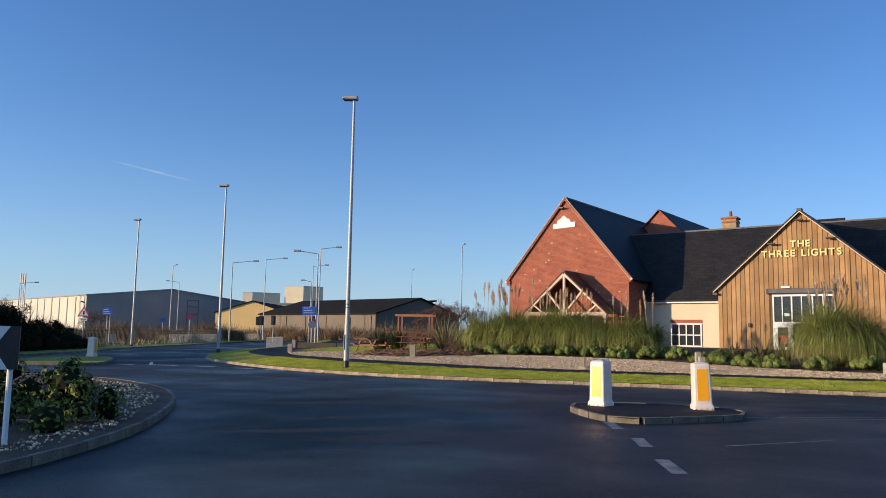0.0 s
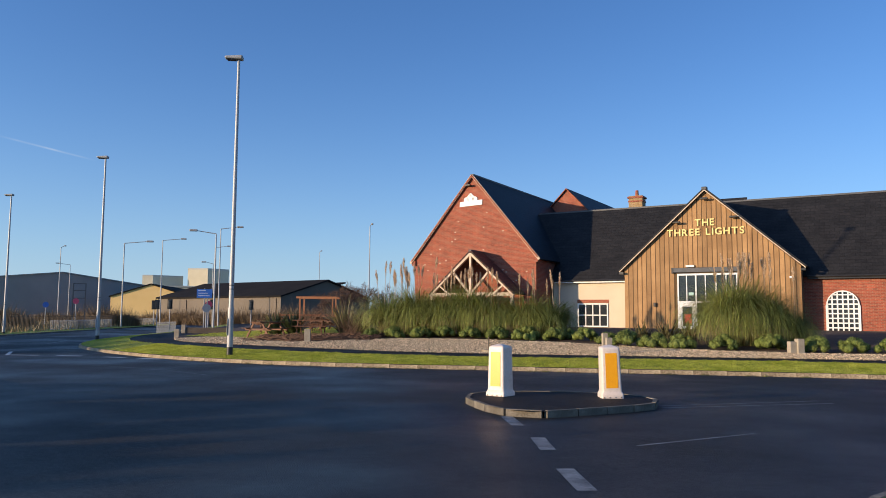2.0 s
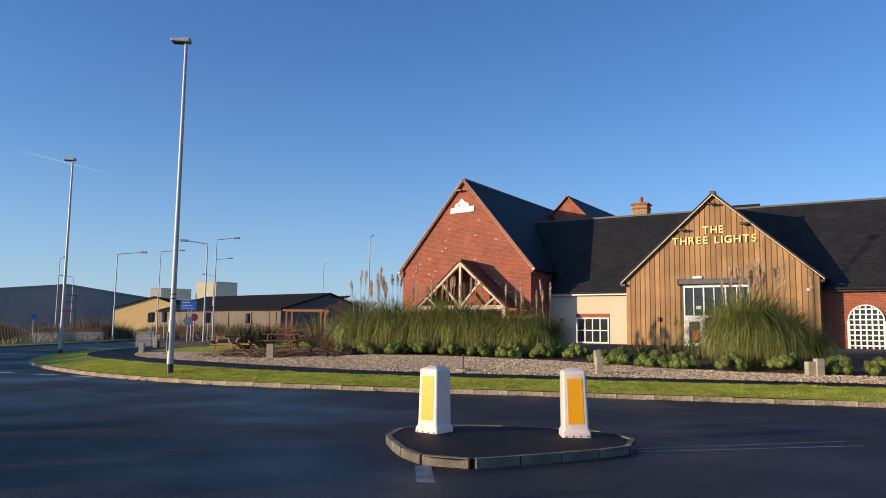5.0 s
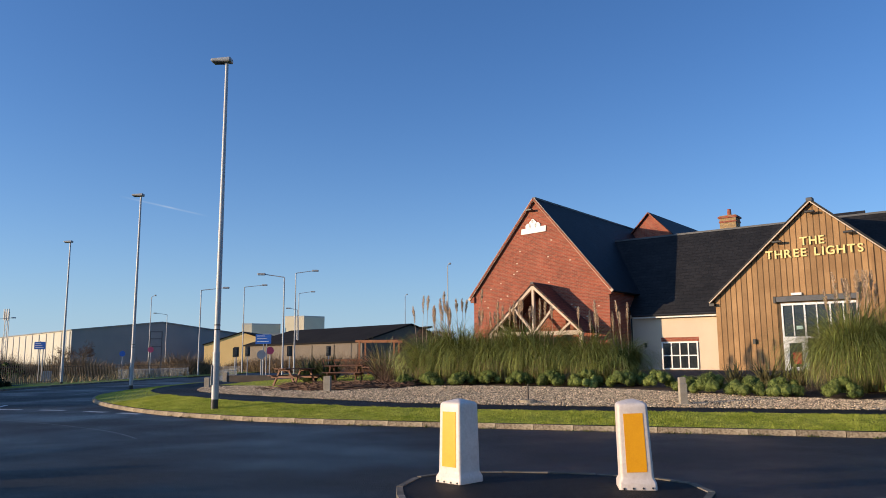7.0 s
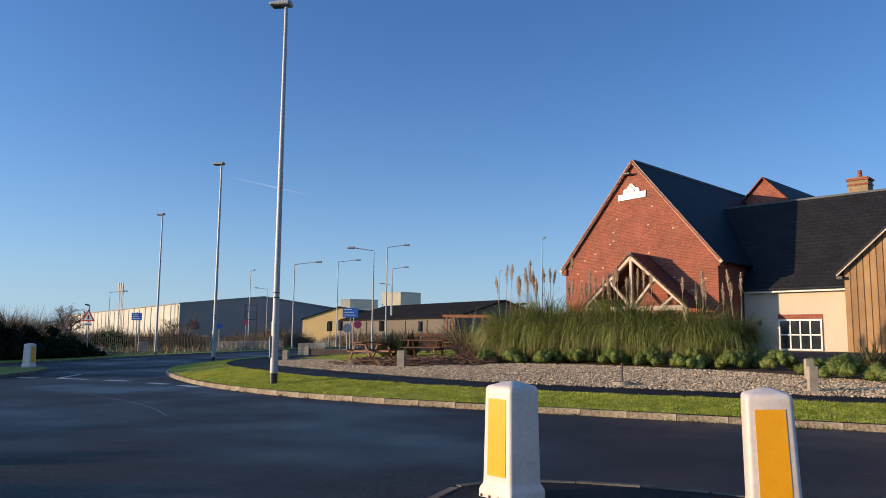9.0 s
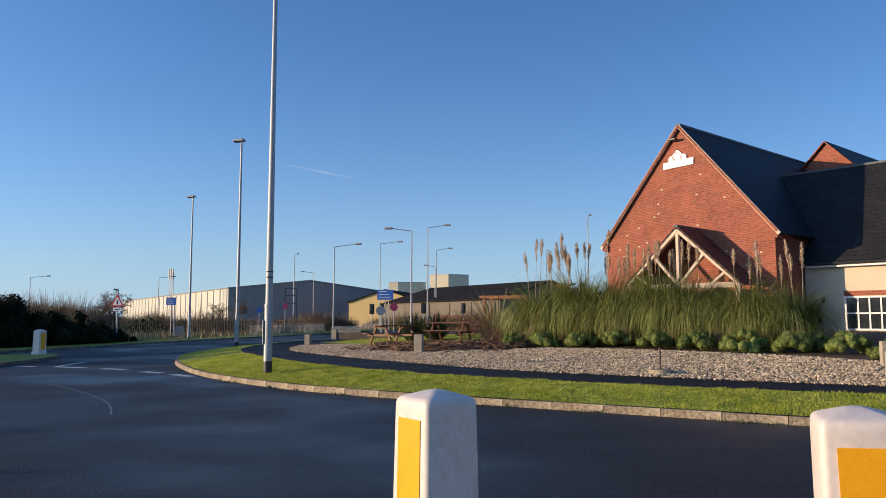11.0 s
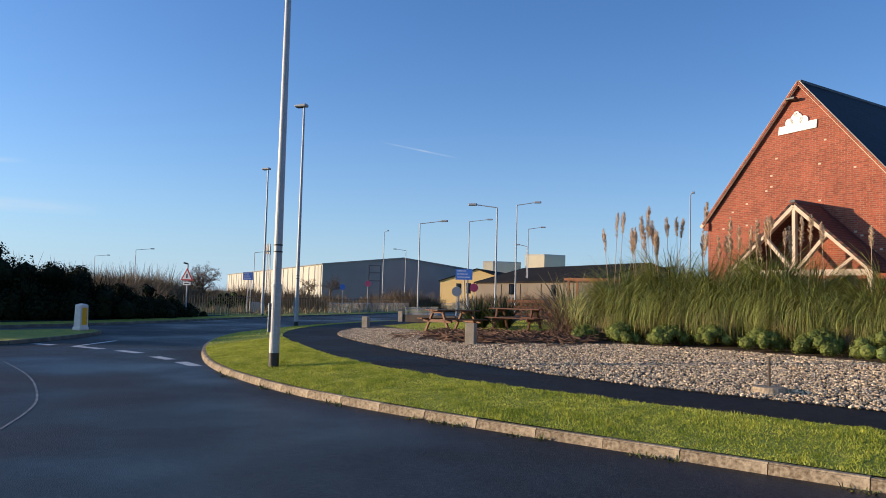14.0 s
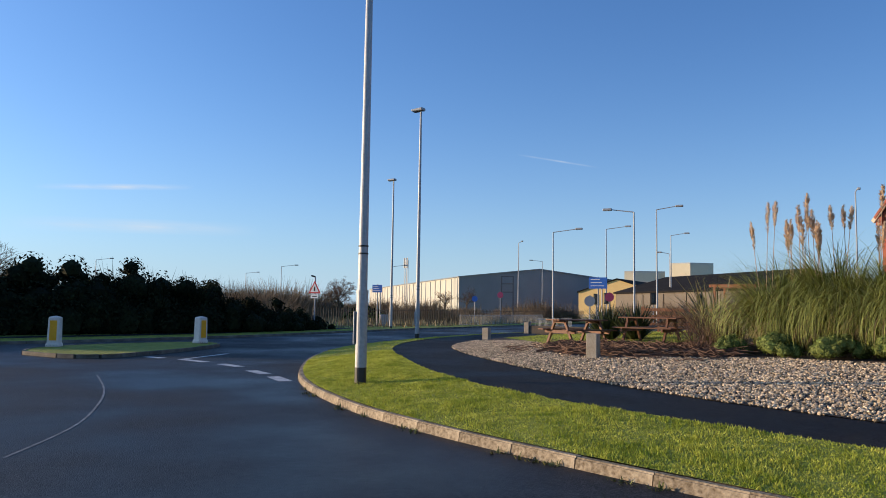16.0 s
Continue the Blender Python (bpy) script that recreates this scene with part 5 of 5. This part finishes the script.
# only the first is in view; the others are added to shade island and road
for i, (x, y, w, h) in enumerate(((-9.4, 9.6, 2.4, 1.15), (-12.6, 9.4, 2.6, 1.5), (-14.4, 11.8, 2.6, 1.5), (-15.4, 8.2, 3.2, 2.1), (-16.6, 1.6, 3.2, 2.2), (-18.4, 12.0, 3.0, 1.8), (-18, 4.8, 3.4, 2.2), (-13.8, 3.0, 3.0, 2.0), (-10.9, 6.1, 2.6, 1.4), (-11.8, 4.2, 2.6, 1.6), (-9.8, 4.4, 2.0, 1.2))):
    shrub(x, y, 0.1, 400 + i, w, w * .8, h, 2400, M_BUSH if i < 1 else M_HEDGE_SHADE, "dense evergreen shrub on the roundabout island, mostly unseen ones added for shade", 0.05)


def chevron_board(m, w, z0, z1, n, posts):
    e = thing("chevron_sign", m, "black and white chevron board on white posts on the roundabout", "road sign", "chevron signs")
    part("board", box(B(), (-w / 2, -0.02, z0), (w / 2, 0.02, z1)), M_BLACK, e)
    h = z1 - z0
    for i in range(n):
        x = -w / 2 + (i + 0.5) * w / n
        bm = B()
        prism(bm, [(x + h * .3, -0.026, z1), (x + h * .02, -0.026, z1), (x - h * .3, -0.026, (z0 + z1) / 2), (x + h * .02, -0.026, z0), (x + h * .3, -0.026, z0), (x - h * .02, -0.026, (z0 + z1) / 2)], (0, 0.004, 0))
        part("chevron", bm, M_WHITE, e, "white arrow")
    for x in posts:
        bm = B()
        tube(bm, (x, 0.05, 0), (x, 0.05, z1), 0.035, seg=10)
        part("post", bm, M_WHITE, e)
    return e


chevron_board(pose(-7.75, 7.55, 0.12, 0, 0, 40), 0.55, 0.95, 1.5, 1, (0.18,))
chevron_board(pose(-10.3, 9.0, 0.12, 0, 0, -51), 2.8, 1.0, 1.4, 4, (-1.2, -0.4, 0.4, 1.2))

# hedge on the far verge, the shade of its near side put into near-black leaves
HEDGE = [(-40.5, 17), (-40.6, 19.5), (-40.9, 22), (-41.2, 24.4), (-41.4, 26.8), (-41.6, 29.2), (-41.8, 31.6), (-42.0, 34.0), (-42.4, 36.4), (-43.2, 38.6)]
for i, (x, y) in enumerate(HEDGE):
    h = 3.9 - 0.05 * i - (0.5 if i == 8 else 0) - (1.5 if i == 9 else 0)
    shrub(x, y, 0.1, 500 + i, 3.4, 3.6, h, 11000, M_HEDGE_SHADE, "tall dark evergreen hedge shrub beyond the verge", 0.1, "hedge_shrub")
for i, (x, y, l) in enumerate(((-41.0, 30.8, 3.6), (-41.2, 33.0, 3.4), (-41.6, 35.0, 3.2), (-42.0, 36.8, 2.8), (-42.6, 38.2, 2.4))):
    o = spiky(x, y, 560 + i, 130, l, M_HEDGE_SHADE, 0.2)
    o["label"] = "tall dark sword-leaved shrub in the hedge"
# low shrubs at the hedge's shaded end, again with the shade in their colour
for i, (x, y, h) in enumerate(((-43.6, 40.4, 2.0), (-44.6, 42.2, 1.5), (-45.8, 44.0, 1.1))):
    shrub(x, y, 0.05, 570 + i, 3.2, 3.0, h, 5000, M_HEDGE_SHADE, "low dark skirt of the hedge beyond the verge", 0.09, "hedge_shrub")
for i in range(12):
    x, y = -68 - 4.6 * i, 50 + 3.4 * (i % 4) + 1.3 * i
    shrub(x, y, 0.0, 900 + i, 7.0, 5.0, 3.6 + 0.5 * (i % 3), 1800, M_SCRUB, "tall brown leafless thicket behind the rough field", 0.2, "thicket")
for i in range(8):
    x, y = -45.5 - i * 1.6, 40.5 + i * 1.1
    shrub(x, y, 0.0, 580 + i, 3.2, 2.6, 1.3 + 0.5 * (i % 3), 1200, M_SCRUB, "brown winter scrub on the rough ground", 0.1, "scrub")
region("far_footpath", [(-34.9, 14), (-36.0, 24), (-37.2, 29), (-39.0, 35), (-42.2, 41), (-46.2, 48.5), (-47.6, 47.9), (-43.6, 40.3), (-40.5, 34.4), (-38.7, 28.6), (-37.5, 23.6), (-36.4, 14)], M_PATH, lambda x, y: 0.108, 0, "shaded asphalt footpath in front of the hedge", "footpath")
FVERGE = [(-33.4, 22), (-34.6, 28), (-36.6, 34.6), (-39.8, 40.4), (-44, 48), (-45.8, 48.2), (-41.8, 40.8), (-38.8, 35), (-37, 29), (-35.8, 22)]
turf("far_grass", FVERGE, (-46, -33, 22, 49), 40000, lambda X, Y: X * 0 + 0.1, "grass blades on the far verge")

# scrub field behind the fence
rng = np.random.default_rng(21)
FIELD = [(-50, 46), (-47.5, 52), (-52, 64), (-60, 82), (-72, 108), (-128, 128), (-170, 100), (-120, 46), (-80, 36)]
vs, fs = [], []
X, Y = rng.uniform(-170, -47, 60000), rng.uniform(36, 130, 60000)
keep = inside_all(FIELD, X, Y)
for x, y in zip(X[keep][:24000], Y[keep][:24000]):
    h, w = rng.uniform(.25, .8), 0.03 + 0.0006 * math.hypot(x, y)
    a = rng.uniform(0, 3.14)
    lx, ly = rng.normal(0, .2, 2)
    s = len(vs)
    vs += [(x - math.cos(a) * w, y - math.sin(a) * w, 0), (x + math.cos(a) * w, y + math.sin(a) * w, 0), (x + lx, y + ly, h)]
    fs.append([s, s + 1, s + 2])
tagged(raw("field_grass", vs, fs, M_STRAW), "tall dry straw-coloured grass of the rough field", "dry grass", kind="stuff")
for i in range(46):
    t = rng.uniform(0, 1)
    x, y = -62 - rng.uniform(0, 75), 48 + rng.uniform(0, 62)
    if not inside(FIELD, x, y):
        continue
    shrub(x, y, 0, 620 + i, rng.uniform(3, 7), rng.uniform(2.5, 5), rng.uniform(1.4, 3.6), 900, M_SCRUB, "brown leafless scrub in the rough field", 0.16, "scrub")
for i, (x, y, h) in enumerate(((-76, 58, 3.0), (-66, 62, 2.0), (-96, 76, 3.2))):
    shrub(x, y, 0, 700 + i, 4, 3.5, h, 1500, M_BUSH, "green gorse bush in the rough field", 0.13, "gorse_bush")


for i, (x, y, w, h) in enumerate(((-56, 108, 9, 3.2), (-63, 110, 9, 3.0), (-70, 114, 9, 3.0), (-48, 106, 8, 3.4), (-40, 104, 8, 3.2), (-32, 100, 8, 3.0), (-78, 120, 8, 2.6), (-86, 128, 8, 2.6), (-24, 66, 5, 2.6), (-19, 64, 5, 2.4))):
    shrub(x, y, 0, 800 + i, w, 4, h, 1800, M_SCRUB, "brown winter shrubbery in front of the sheds", 0.16, "scrub")


def far_tree(x, y, h, seed, spread=0.6):
    """Bare tree: tapered trunk, limbs and fine twig ribbons."""
    rng = np.random.default_rng(seed)
    e = thing("bare_tree", pose(x, y, 0), "leafless winter tree on the skyline", "tree", "bare trees")
    bm = B()
    tube(bm, (0, 0, 0), (0, 0, h * .45), h * .03, h * .018, 8)
    vs, fs = [], []

    def limb(p, d, l, w, level):
        q = p + d * l
        if level >= 3:
            tube(bm, p, q, w, w * .6, 5)
        else:
            s = len(vs)
            side = np.cross(d, rng.normal(0, 1, 3))
            side /= np.linalg.norm(side) + 1e-6
            vs.extend([tuple(p - side * w), tuple(p + side * w), tuple(q + side * w * .5), tuple(q - side * w * .5)])
            fs.append([s, s + 1, s + 2, s + 3])
        if level:
            for _ in range(4):
                g = d + rng.normal(0, spread, 3)
                g[2] = g[2] * .7 + .25
                limb(p + d * l * rng.uniform(.5, 1), g / np.linalg.norm(g), l * rng.uniform(.55, .8), max(w * .55, 0.012), level - 1)
    for _ in range(6):
        d = np.array((rng.normal(0, .6), rng.normal(0, .6), 1.0))
        limb(np.array((0, 0, h * rng.uniform(.2, .45))), d / np.linalg.norm(d), h * .22, h * .012, 4)
    part("trunk", bm, M_BARK, e)
    raw("twig_crown", vs, fs, M_TWIG, e)
    return e


for i, (x, y, h) in enumerate(((-52, 141, 9.5), (-46, 140, 9), (-60, 143, 7.5), (-40, 142, 7), (-62, 28, 6.5), (-66, 24, 6.5), (-127, 128, 7), (-105, 104, 5.5), (-37.4, 92.8, 5.2), (-35.3, 93.6, 6.6), (-32.6, 94.4, 6.9), (-78, 66, 5.5), (-88, 72, 6))):
    far_tree(x, y, h, 740 + i)


# ---------------------------------------------------------------- fences, rails, signs
def fence_run(name, pts, gap, h, label, mat, bar_w, rails=(0.15, 0.9), group="", bar_h=None):
    e = thing(name, Matrix(), label, "fence", group)
    pts = subdivide(pts, gap)
    one = part("bar", box(B(), (-bar_w / 2, -bar_w / 2, 0), (bar_w / 2, bar_w / 2, h)), mat, e)
    one.location = (*pts[0], 0)
    for x, y in pts[1:]:
        o = new("bar", one.data)
        o.parent, o.location = e, (x, y, 0)
    for zr in rails:
        bm = B()
        for p, q in zip(pts[:-1:8], pts[8::8]):
            beam(bm, (*p, h * zr), (*q, h * zr), 0.03, 0.03)
        if len(bm.verts):
            part("rail", bm, mat, e)["kind"] = "stuff"
        else:
            bm.free()
    return e


fence_run("palisade_fence", [(-45.6, 44.5), (-49.4, 52), (-54, 62), (-60, 77), (-70, 100)], 0.32, 1.5, "grey metal fence along the rough field", M_BARK, 0.03)
fence_run("guard_rail", [(-52.5, 63), (-56.2, 72), (-60.5, 82)], 0.2, 1.05, "galvanised pedestrian guard rail beside the road", M_GREYPAINT, 0.016)
fence_run("guard_rail", [(-35.5, 55), (-37.8, 61)], 0.2, 1.05, "galvanised pedestrian guard rail at the crossing", M_GREYPAINT, 0.016)
fence_run("guard_rail", [(-66, 92), (-74, 110)], 0.25, 1.05, "galvanised guard rail by the far junction", M_GREYPAINT, 0.016)
fence_run("white_rail", [(-62, 118), (-40, 112), (-20, 112)], 2.0, 1.0, "low white rail fence in front of the sheds", M_WHITE, 0.12, (0.5, 0.9))


def sign_post(name, m, h, label, category="road sign", mat=None):
    e = thing(name, m, label, category)
    bm = B()
    tube(bm, (0, 0, 0), (0, 0, h), 0.045, seg=8)
    part("pole", bm, mat or M_GREYPAINT, e)
    return e


e = sign_post("warning_sign", pose(-43.95, 43.7, 0.1, 0, 0, 28), 3.35, "red-bordered triangular warning sign with arrow plate")
bm = B()
prism(bm, [(-0.45, -0.06, 2.3), (0.45, -0.06, 2.3), (0, -0.06, 3.1)], (0, 0.02, 0))
tri = part("triangle", bm, M_RED, e)
bm = B()
prism(bm, [(-0.31, -0.066, 2.38), (0.31, -0.066, 2.38), (0, -0.066, 2.94)], (0, 0.004, 0))
part("triangle_face", bm, M_WHITE, tri)
part("signal_symbol", box(B(), (-0.05, -0.071, 2.44), (0.05, -0.067, 2.72)), M_BLACK, tri)
plate = part("arrow_plate", box(B(), (-0.27, -0.06, 2.0), (0.27, -0.045, 2.22)), M_WHITE, e)
part("arrow_bar", box(B(), (-0.18, -0.065, 2.08), (0.18, -0.061, 2.14)), M_BLACK, plate)
bm = B()
tube(bm, (0, 0, 3.35), (-0.25, -0.1, 3.42), 0.05, seg=8)
part("lamp_head", bm, M_BLACK, e)


def direction_sign(m, h, w, bh, rows, label):
    e = sign_post("direction_sign", m, h, label)
    bm = B()
    tube(bm, (0.25, 0, 0), (0.25, 0, h - bh), 0.045, seg=8)
    part("pole", bm, M_GREYPAINT, e)
    b = part("sign_board", box(B(), (-w / 2, -0.08, h - bh - 0.05), (w / 2, -0.05, h - 0.05)), M_BLUE, e, "blue board with white bars")
    for i in range(rows):
        z = h - 0.16 - i * (bh - 0.1) / rows
        part("text_bar", box(B(), (-w * .4, -0.086, z - 0.035), (w * (.1 + .12 * (i % 3)), -0.081, z)), M_WHITE, b)
    return e


direction_sign(pose(-34.3, 59.7, 0.1, 0, 0, 22), 3.75, 1.25, 0.75, 3, "blue direction sign on a pole by the crossing")
direction_sign(pose(-51.4, 53.5, 0.1, 0, 0, 28), 3.3, 0.85, 0.6, 3, "small blue direction sign on the far verge")
part("control_cabinet", box(B(), (-0.4, -0.25, 0), (0.4, 0.25, 0.95), 0.03), M_GREYPAINT, thing("roadside_cabinet", pose(-52.2, 54.9, 0.05, 0, 0, 45), "grey roadside control cabinet", "cabinet"))


def round_sign(m, h, mat, label):
    e = sign_post("round_sign", m, h, label)
    bm = B()
    tube(bm, (0, -0.05, h - 0.35), (0, -0.075, h - 0.35), 0.32, seg=24)
    part("disc", bm, mat, e)
    return e


round_sign(pose(-59.3, 74.3, 0, 0, 0, 35), 3.4, M_PINK, "round red sign seen across the road")
round_sign(pose(-35.6, 62.5, 0, 0, 0, 35), 2.9, M_PINK, "round red sign beside the direction sign")
round_sign(pose(-31.5, 55.5, 0.2, 0, 0, 35), 2.3, M_GREYPAINT, "back of a round sign by the crossing")
round_sign(pose(-63, 74, 0, 0, 0, 35), 3.0, M_BLUE, "round blue sign across the road")
frame_sign = thing("sign_gantry", pose(-62.0, 77, 0, 0, 0, 35), "dark open steel frame beside the road", "gantry")
for x in (0, 1.3):
    part("upright", box(B(), (x - 0.06, -0.06, 0), (x + 0.06, 0.06, 5.2)), M_LEAD, frame_sign)
for z in (3.4, 4.3, 5.1):
    part("crossbar", box(B(), (0, -0.05, z), (1.3, 0.05, z + 0.1)), M_LEAD, frame_sign)


def traffic_light(x, y, a):
    e = thing("traffic_light", pose(x, y, 0, 0, 0, a), "black traffic signal on a grey pole", "traffic light", "traffic lights")
    bm = B()
    tube(bm, (0, 0, 0), (0, 0, 3.6), 0.06, seg=8)
    part("pole", bm, M_GREYPAINT, e)
    part("signal_head", box(B(), (-0.18, -0.28, 2.5), (0.18, -0.08, 3.5), 0.04), M_BLACK, e)
    part("backing_board", box(B(), (-0.32, -0.08, 2.35), (0.32, -0.06, 3.65)), M_BLACK, e)
    for z in (2.68, 3.0, 3.32):
        bm = B()
        tube(bm, (0, -0.28, z), (0, -0.32, z), 0.11, seg=12)
        part("lens", bm, M_GLASS, e)
    return e


for x, y, a in ((-62, 93, 30), (-58, 90, 20), (-53, 92, 35), (-49, 95, 10), (-66, 98, 30)):
    traffic_light(x, y, a)


# ---------------------------------------------------------------- buildings in the distance
def shed_building(name, label, base, du, dv, w, d, eave, apex, wall, side, roof, doors=()):
    """A long shed with a gable front: base corner, unit vectors along the front and the side."""
    m = Matrix((( du[0], dv[0], 0, base[0]), (du[1], dv[1], 0, base[1]), (0, 0, 1, 0), (0, 0, 0, 1)))
    e = thing(name, m, label, "building", "distant buildings")
    bm = B()
    prism(bm, [(0, 0, 0), (w, 0, 0), (w, 0, eave), (w / 2, 0, apex), (0, 0, eave)], (0, 0.4, 0))
    part("front_wall", bm, wall, e)
    bm = B()
    prism(bm, [(0, d, 0), (w, d, 0), (w, d, eave), (w / 2, d, apex), (0, d, eave)], (0, -0.4, 0))
    part("back_wall", bm, wall, e)
    part("side_wall", box(B(), (0, 0.402, 0), (0.3, d - 0.402, eave)), side, e)
    part("side_wall", box(B(), (w - 0.3, 0.402, 0), (w, d - 0.402, eave)), side, e)
    for s in (0, 1):
        bm = B()
        x = -0.3 if s == 0 else w + 0.3
        prism(bm, [(x, -0.3, eave - 0.1), (x, d + 0.3, eave - 0.1), (w / 2, d + 0.3, apex + 0.02), (w / 2, -0.3, apex + 0.02)], (0, 0, 0.25))
        part("roof_slope", bm, roof, e)
    k = int(d // 6)
    for i in range(min(k, 30)):
        part("cladding_rib", box(B(), (-0.12, 1 + i * 6, 0), (-0.01, 1.5 + i * 6, eave - 0.3)), M_SHED_GREY if side is M_SHED_PALE else wall, e)
    return e


def unit(a, b):
    v = Vector((b[0] - a[0], b[1] - a[1])).normalized()
    return (v.x, v.y)


C0, C1, C2 = (-143.0, 139.3), (-125.9, 169.7), (-240.6, 175.9)
u1 = unit(C0, C1)
shed_building("warehouse", "large grey warehouse with a pale ribbed side wall", C0, u1, unit(C0, C2), 42, 150, 9.3, 11.6, M_SHED_GREY, M_SHED_PALE, M_SHED_GREY)
u2 = unit((-110.7, 146.0), (-96.5, 151.5))
shed_building("ochre_shed", "ochre shed with a shallow gable and dark roof", (-110.7, 146.0), u2, (-u2[1], u2[0]), 17, 40, 5.5, 8.2, M_OCHRE, M_OCHRE, M_DARKROOF)
e = thing("low_shed", pose(-98, 157, 0, 0, 0, -32), "long low cream shed with a dark roof", "building", "distant buildings")
part("front_wall", box(B(), (0, 0, 0), (40, 0.4, 5.0)), M_CLAD_CREAM, e)
bm = B()
prism(bm, [(-0.5, -0.6, 4.8), (40.5, -0.6, 4.8), (40.5, 14, 8.2), (-0.5, 14, 8.2)], (0, 0, 0.3))
part("roof_slope", bm, M_DARKROOF, e)
part("fascia_sign", box(B(), (10, -0.1, 2.8), (20, -0.01, 4.2)), M_WHITE, e, "pale shop fascia")
part("fascia_bar", box(B(), (11, -0.14, 3.2), (18, -0.11, 3.8)), M_BLUE, e)
part("shopfront", box(B(), (1, -0.1, 0), (38, -0.01, 2.6)), M_SHED_GREY, e)
ub = unit((-52.9, 111.6), (-46.8, 130.7))
shed_building("dark_roof_barn", "shed with a long dark roof and brown gable", (-52.9, 111.6), ub, (-0.88, 0.47), 20, 34, 4.6, 7.4, M_BARN, M_BARN, M_DARKROOF)


def tower(name, p, q, r, z0, z1, label):
    e = thing(name, Matrix(), label, "building", "distant buildings")
    bm = B()
    s = (p[0] + r[0] - q[0], p[1] + r[1] - q[1])
    prism(bm, [(*p, 0), (*q, 0), (*r, 0), (*s, 0)], (0, 0, z1))
    part("tower_body", bm, M_CLAD_CREAM, e)
    bm = B()
    prism(bm, [(*p, z1), (*q, z1), (*r, z1), (*s, z1)], (0, 0, 0.5))
    part("parapet", bm, M_SHED_PALE, e)
    return e


tower("factory_tower", (-162.1, 254.8), (-154.5, 256.2), (-150.5, 264.5), 0, 18.6, "cream clad factory tower above the sheds")
tower("factory_block", (-175.0, 245.6), (-171.5, 247.0), (-164.5, 255.5), 0, 15.7, "cream clad factory block above the sheds")
e = thing("factory_roof", pose(-190, 225, 0, 0, 0, 30), "long low pale factory roof behind the sheds", "building", "distant buildings")
part("long_wall", box(B(), (0, 0, 0), (95, 20, 11.6)), M_CLAD_CREAM, e)
part("roof_edge", box(B(), (-0.3, -0.3, 11.6), (95.3, 20.3, 12.0)), M_SHED_PALE, e)
mast = thing("radio_mast", pose(-157, 133, 0), "grey lattice phone mast beyond the warehouse", "mast")
for x, y in ((0, 0), (0.8, 0), (0.4, 0.7)):
    part("mast_leg", box(B(), (x - 0.06, y - 0.06, 0), (x + 0.06, y + 0.06, 13.6)), M_GREYPAINT, mast)
for i in range(12):
    part("brace", beam(B(), (0, 0, 1 + i), (0.8, 0, 2 + i), 0.06, 0.06), M_GREYPAINT, mast)
for x in (-0.3, 0.4, 1.1):
    part("antenna", box(B(), (x - 0.12, -0.15, 11.6), (x + 0.12, 0.05, 14.2)), M_GREYPAINT, mast)


# ---------------------------------------------------------------- vapour trails high in the sky
def vapour(name, p, q, wide, amount):
    m = bpy.data.materials.new(name)
    m.use_nodes = True
    n, l = m.node_tree.nodes, m.node_tree.links
    em, tr, mx = n.new("ShaderNodeEmission"), n.new("ShaderNodeBsdfTransparent"), n.new("ShaderNodeMixShader")
    em.inputs["Color"].default_value, em.inputs["Strength"].default_value = (0.85, 0.92, 1.0, 1), 0.62
    tc, ns, gr, sp = n.new("ShaderNodeTexCoord"), n.new("ShaderNodeTexNoise"), n.new("ShaderNodeMath"), n.new("ShaderNodeSeparateXYZ")
    ns.inputs["Scale"].default_value, ns.inputs["Detail"].default_value = 4.0, 5
    l.new(tc.outputs["Generated"], ns.inputs["Vector"])
    # fades out towards both edges of the strip
    l.new(tc.outputs["UV"], sp.inputs[0])
    a, b = n.new("ShaderNodeMath"), n.new("ShaderNodeMath")
    a.operation, b.operation, gr.operation = "PINGPONG", "MULTIPLY", "MULTIPLY"
    a.inputs[1].default_value = 0.5
    l.new(sp.outputs["Y"], a.inputs[0])
    e2 = n.new("ShaderNodeMath")
    e2.operation = "PINGPONG"
    e2.inputs[1].default_value = 0.5
    l.new(sp.outputs["X"], e2.inputs[0])
    l.new(a.outputs[0], b.inputs[0])
    l.new(e2.outputs[0], b.inputs[1])
    l.new(b.outputs[0], gr.inputs[0])
    l.new(ns.outputs["Fac"], gr.inputs[1])
    k = n.new("ShaderNodeMath")
    k.operation, k.use_clamp = "MULTIPLY", True
    k.inputs[1].default_value = amount
    l.new(gr.outputs[0], k.inputs[0])
    l.new(k.outputs[0], mx.inputs[0])
    l.new(tr.outputs[0], mx.inputs[1])
    l.new(em.outputs[0], mx.inputs[2])
    l.new(mx.outputs[0], n["Material Output"].inputs["Surface"])
    up = Vector((0, 0, wide / 2))
    p, q = Vector(p), Vector(q)
    ob = raw(name, [p - up, q - up, q + up, p + up], [[0, 1, 2, 3]], m)
    uv = ob.data.uv_layers.new(name="uv")
    for i, c in enumerate(((0, 0), (1, 0), (1, 1), (0, 1))):
        uv.data[i].uv = c
    ob.visible_shadow = False
    return tagged(ob, "thin white vapour trail in the blue sky", "vapour trail", "vapour trails", "structure")


vapour("vapour_trail", (-2930, 540, 402), (-2780, 1060, 440), 26, 5.5)
vapour("vapour_trail", (-2100, 2075, 607), (-1870, 2300, 552), 10, 3)
vapour("cirrus_wisp", (-2990, 450, 275), (-2700, 1300, 290), 60, 4)
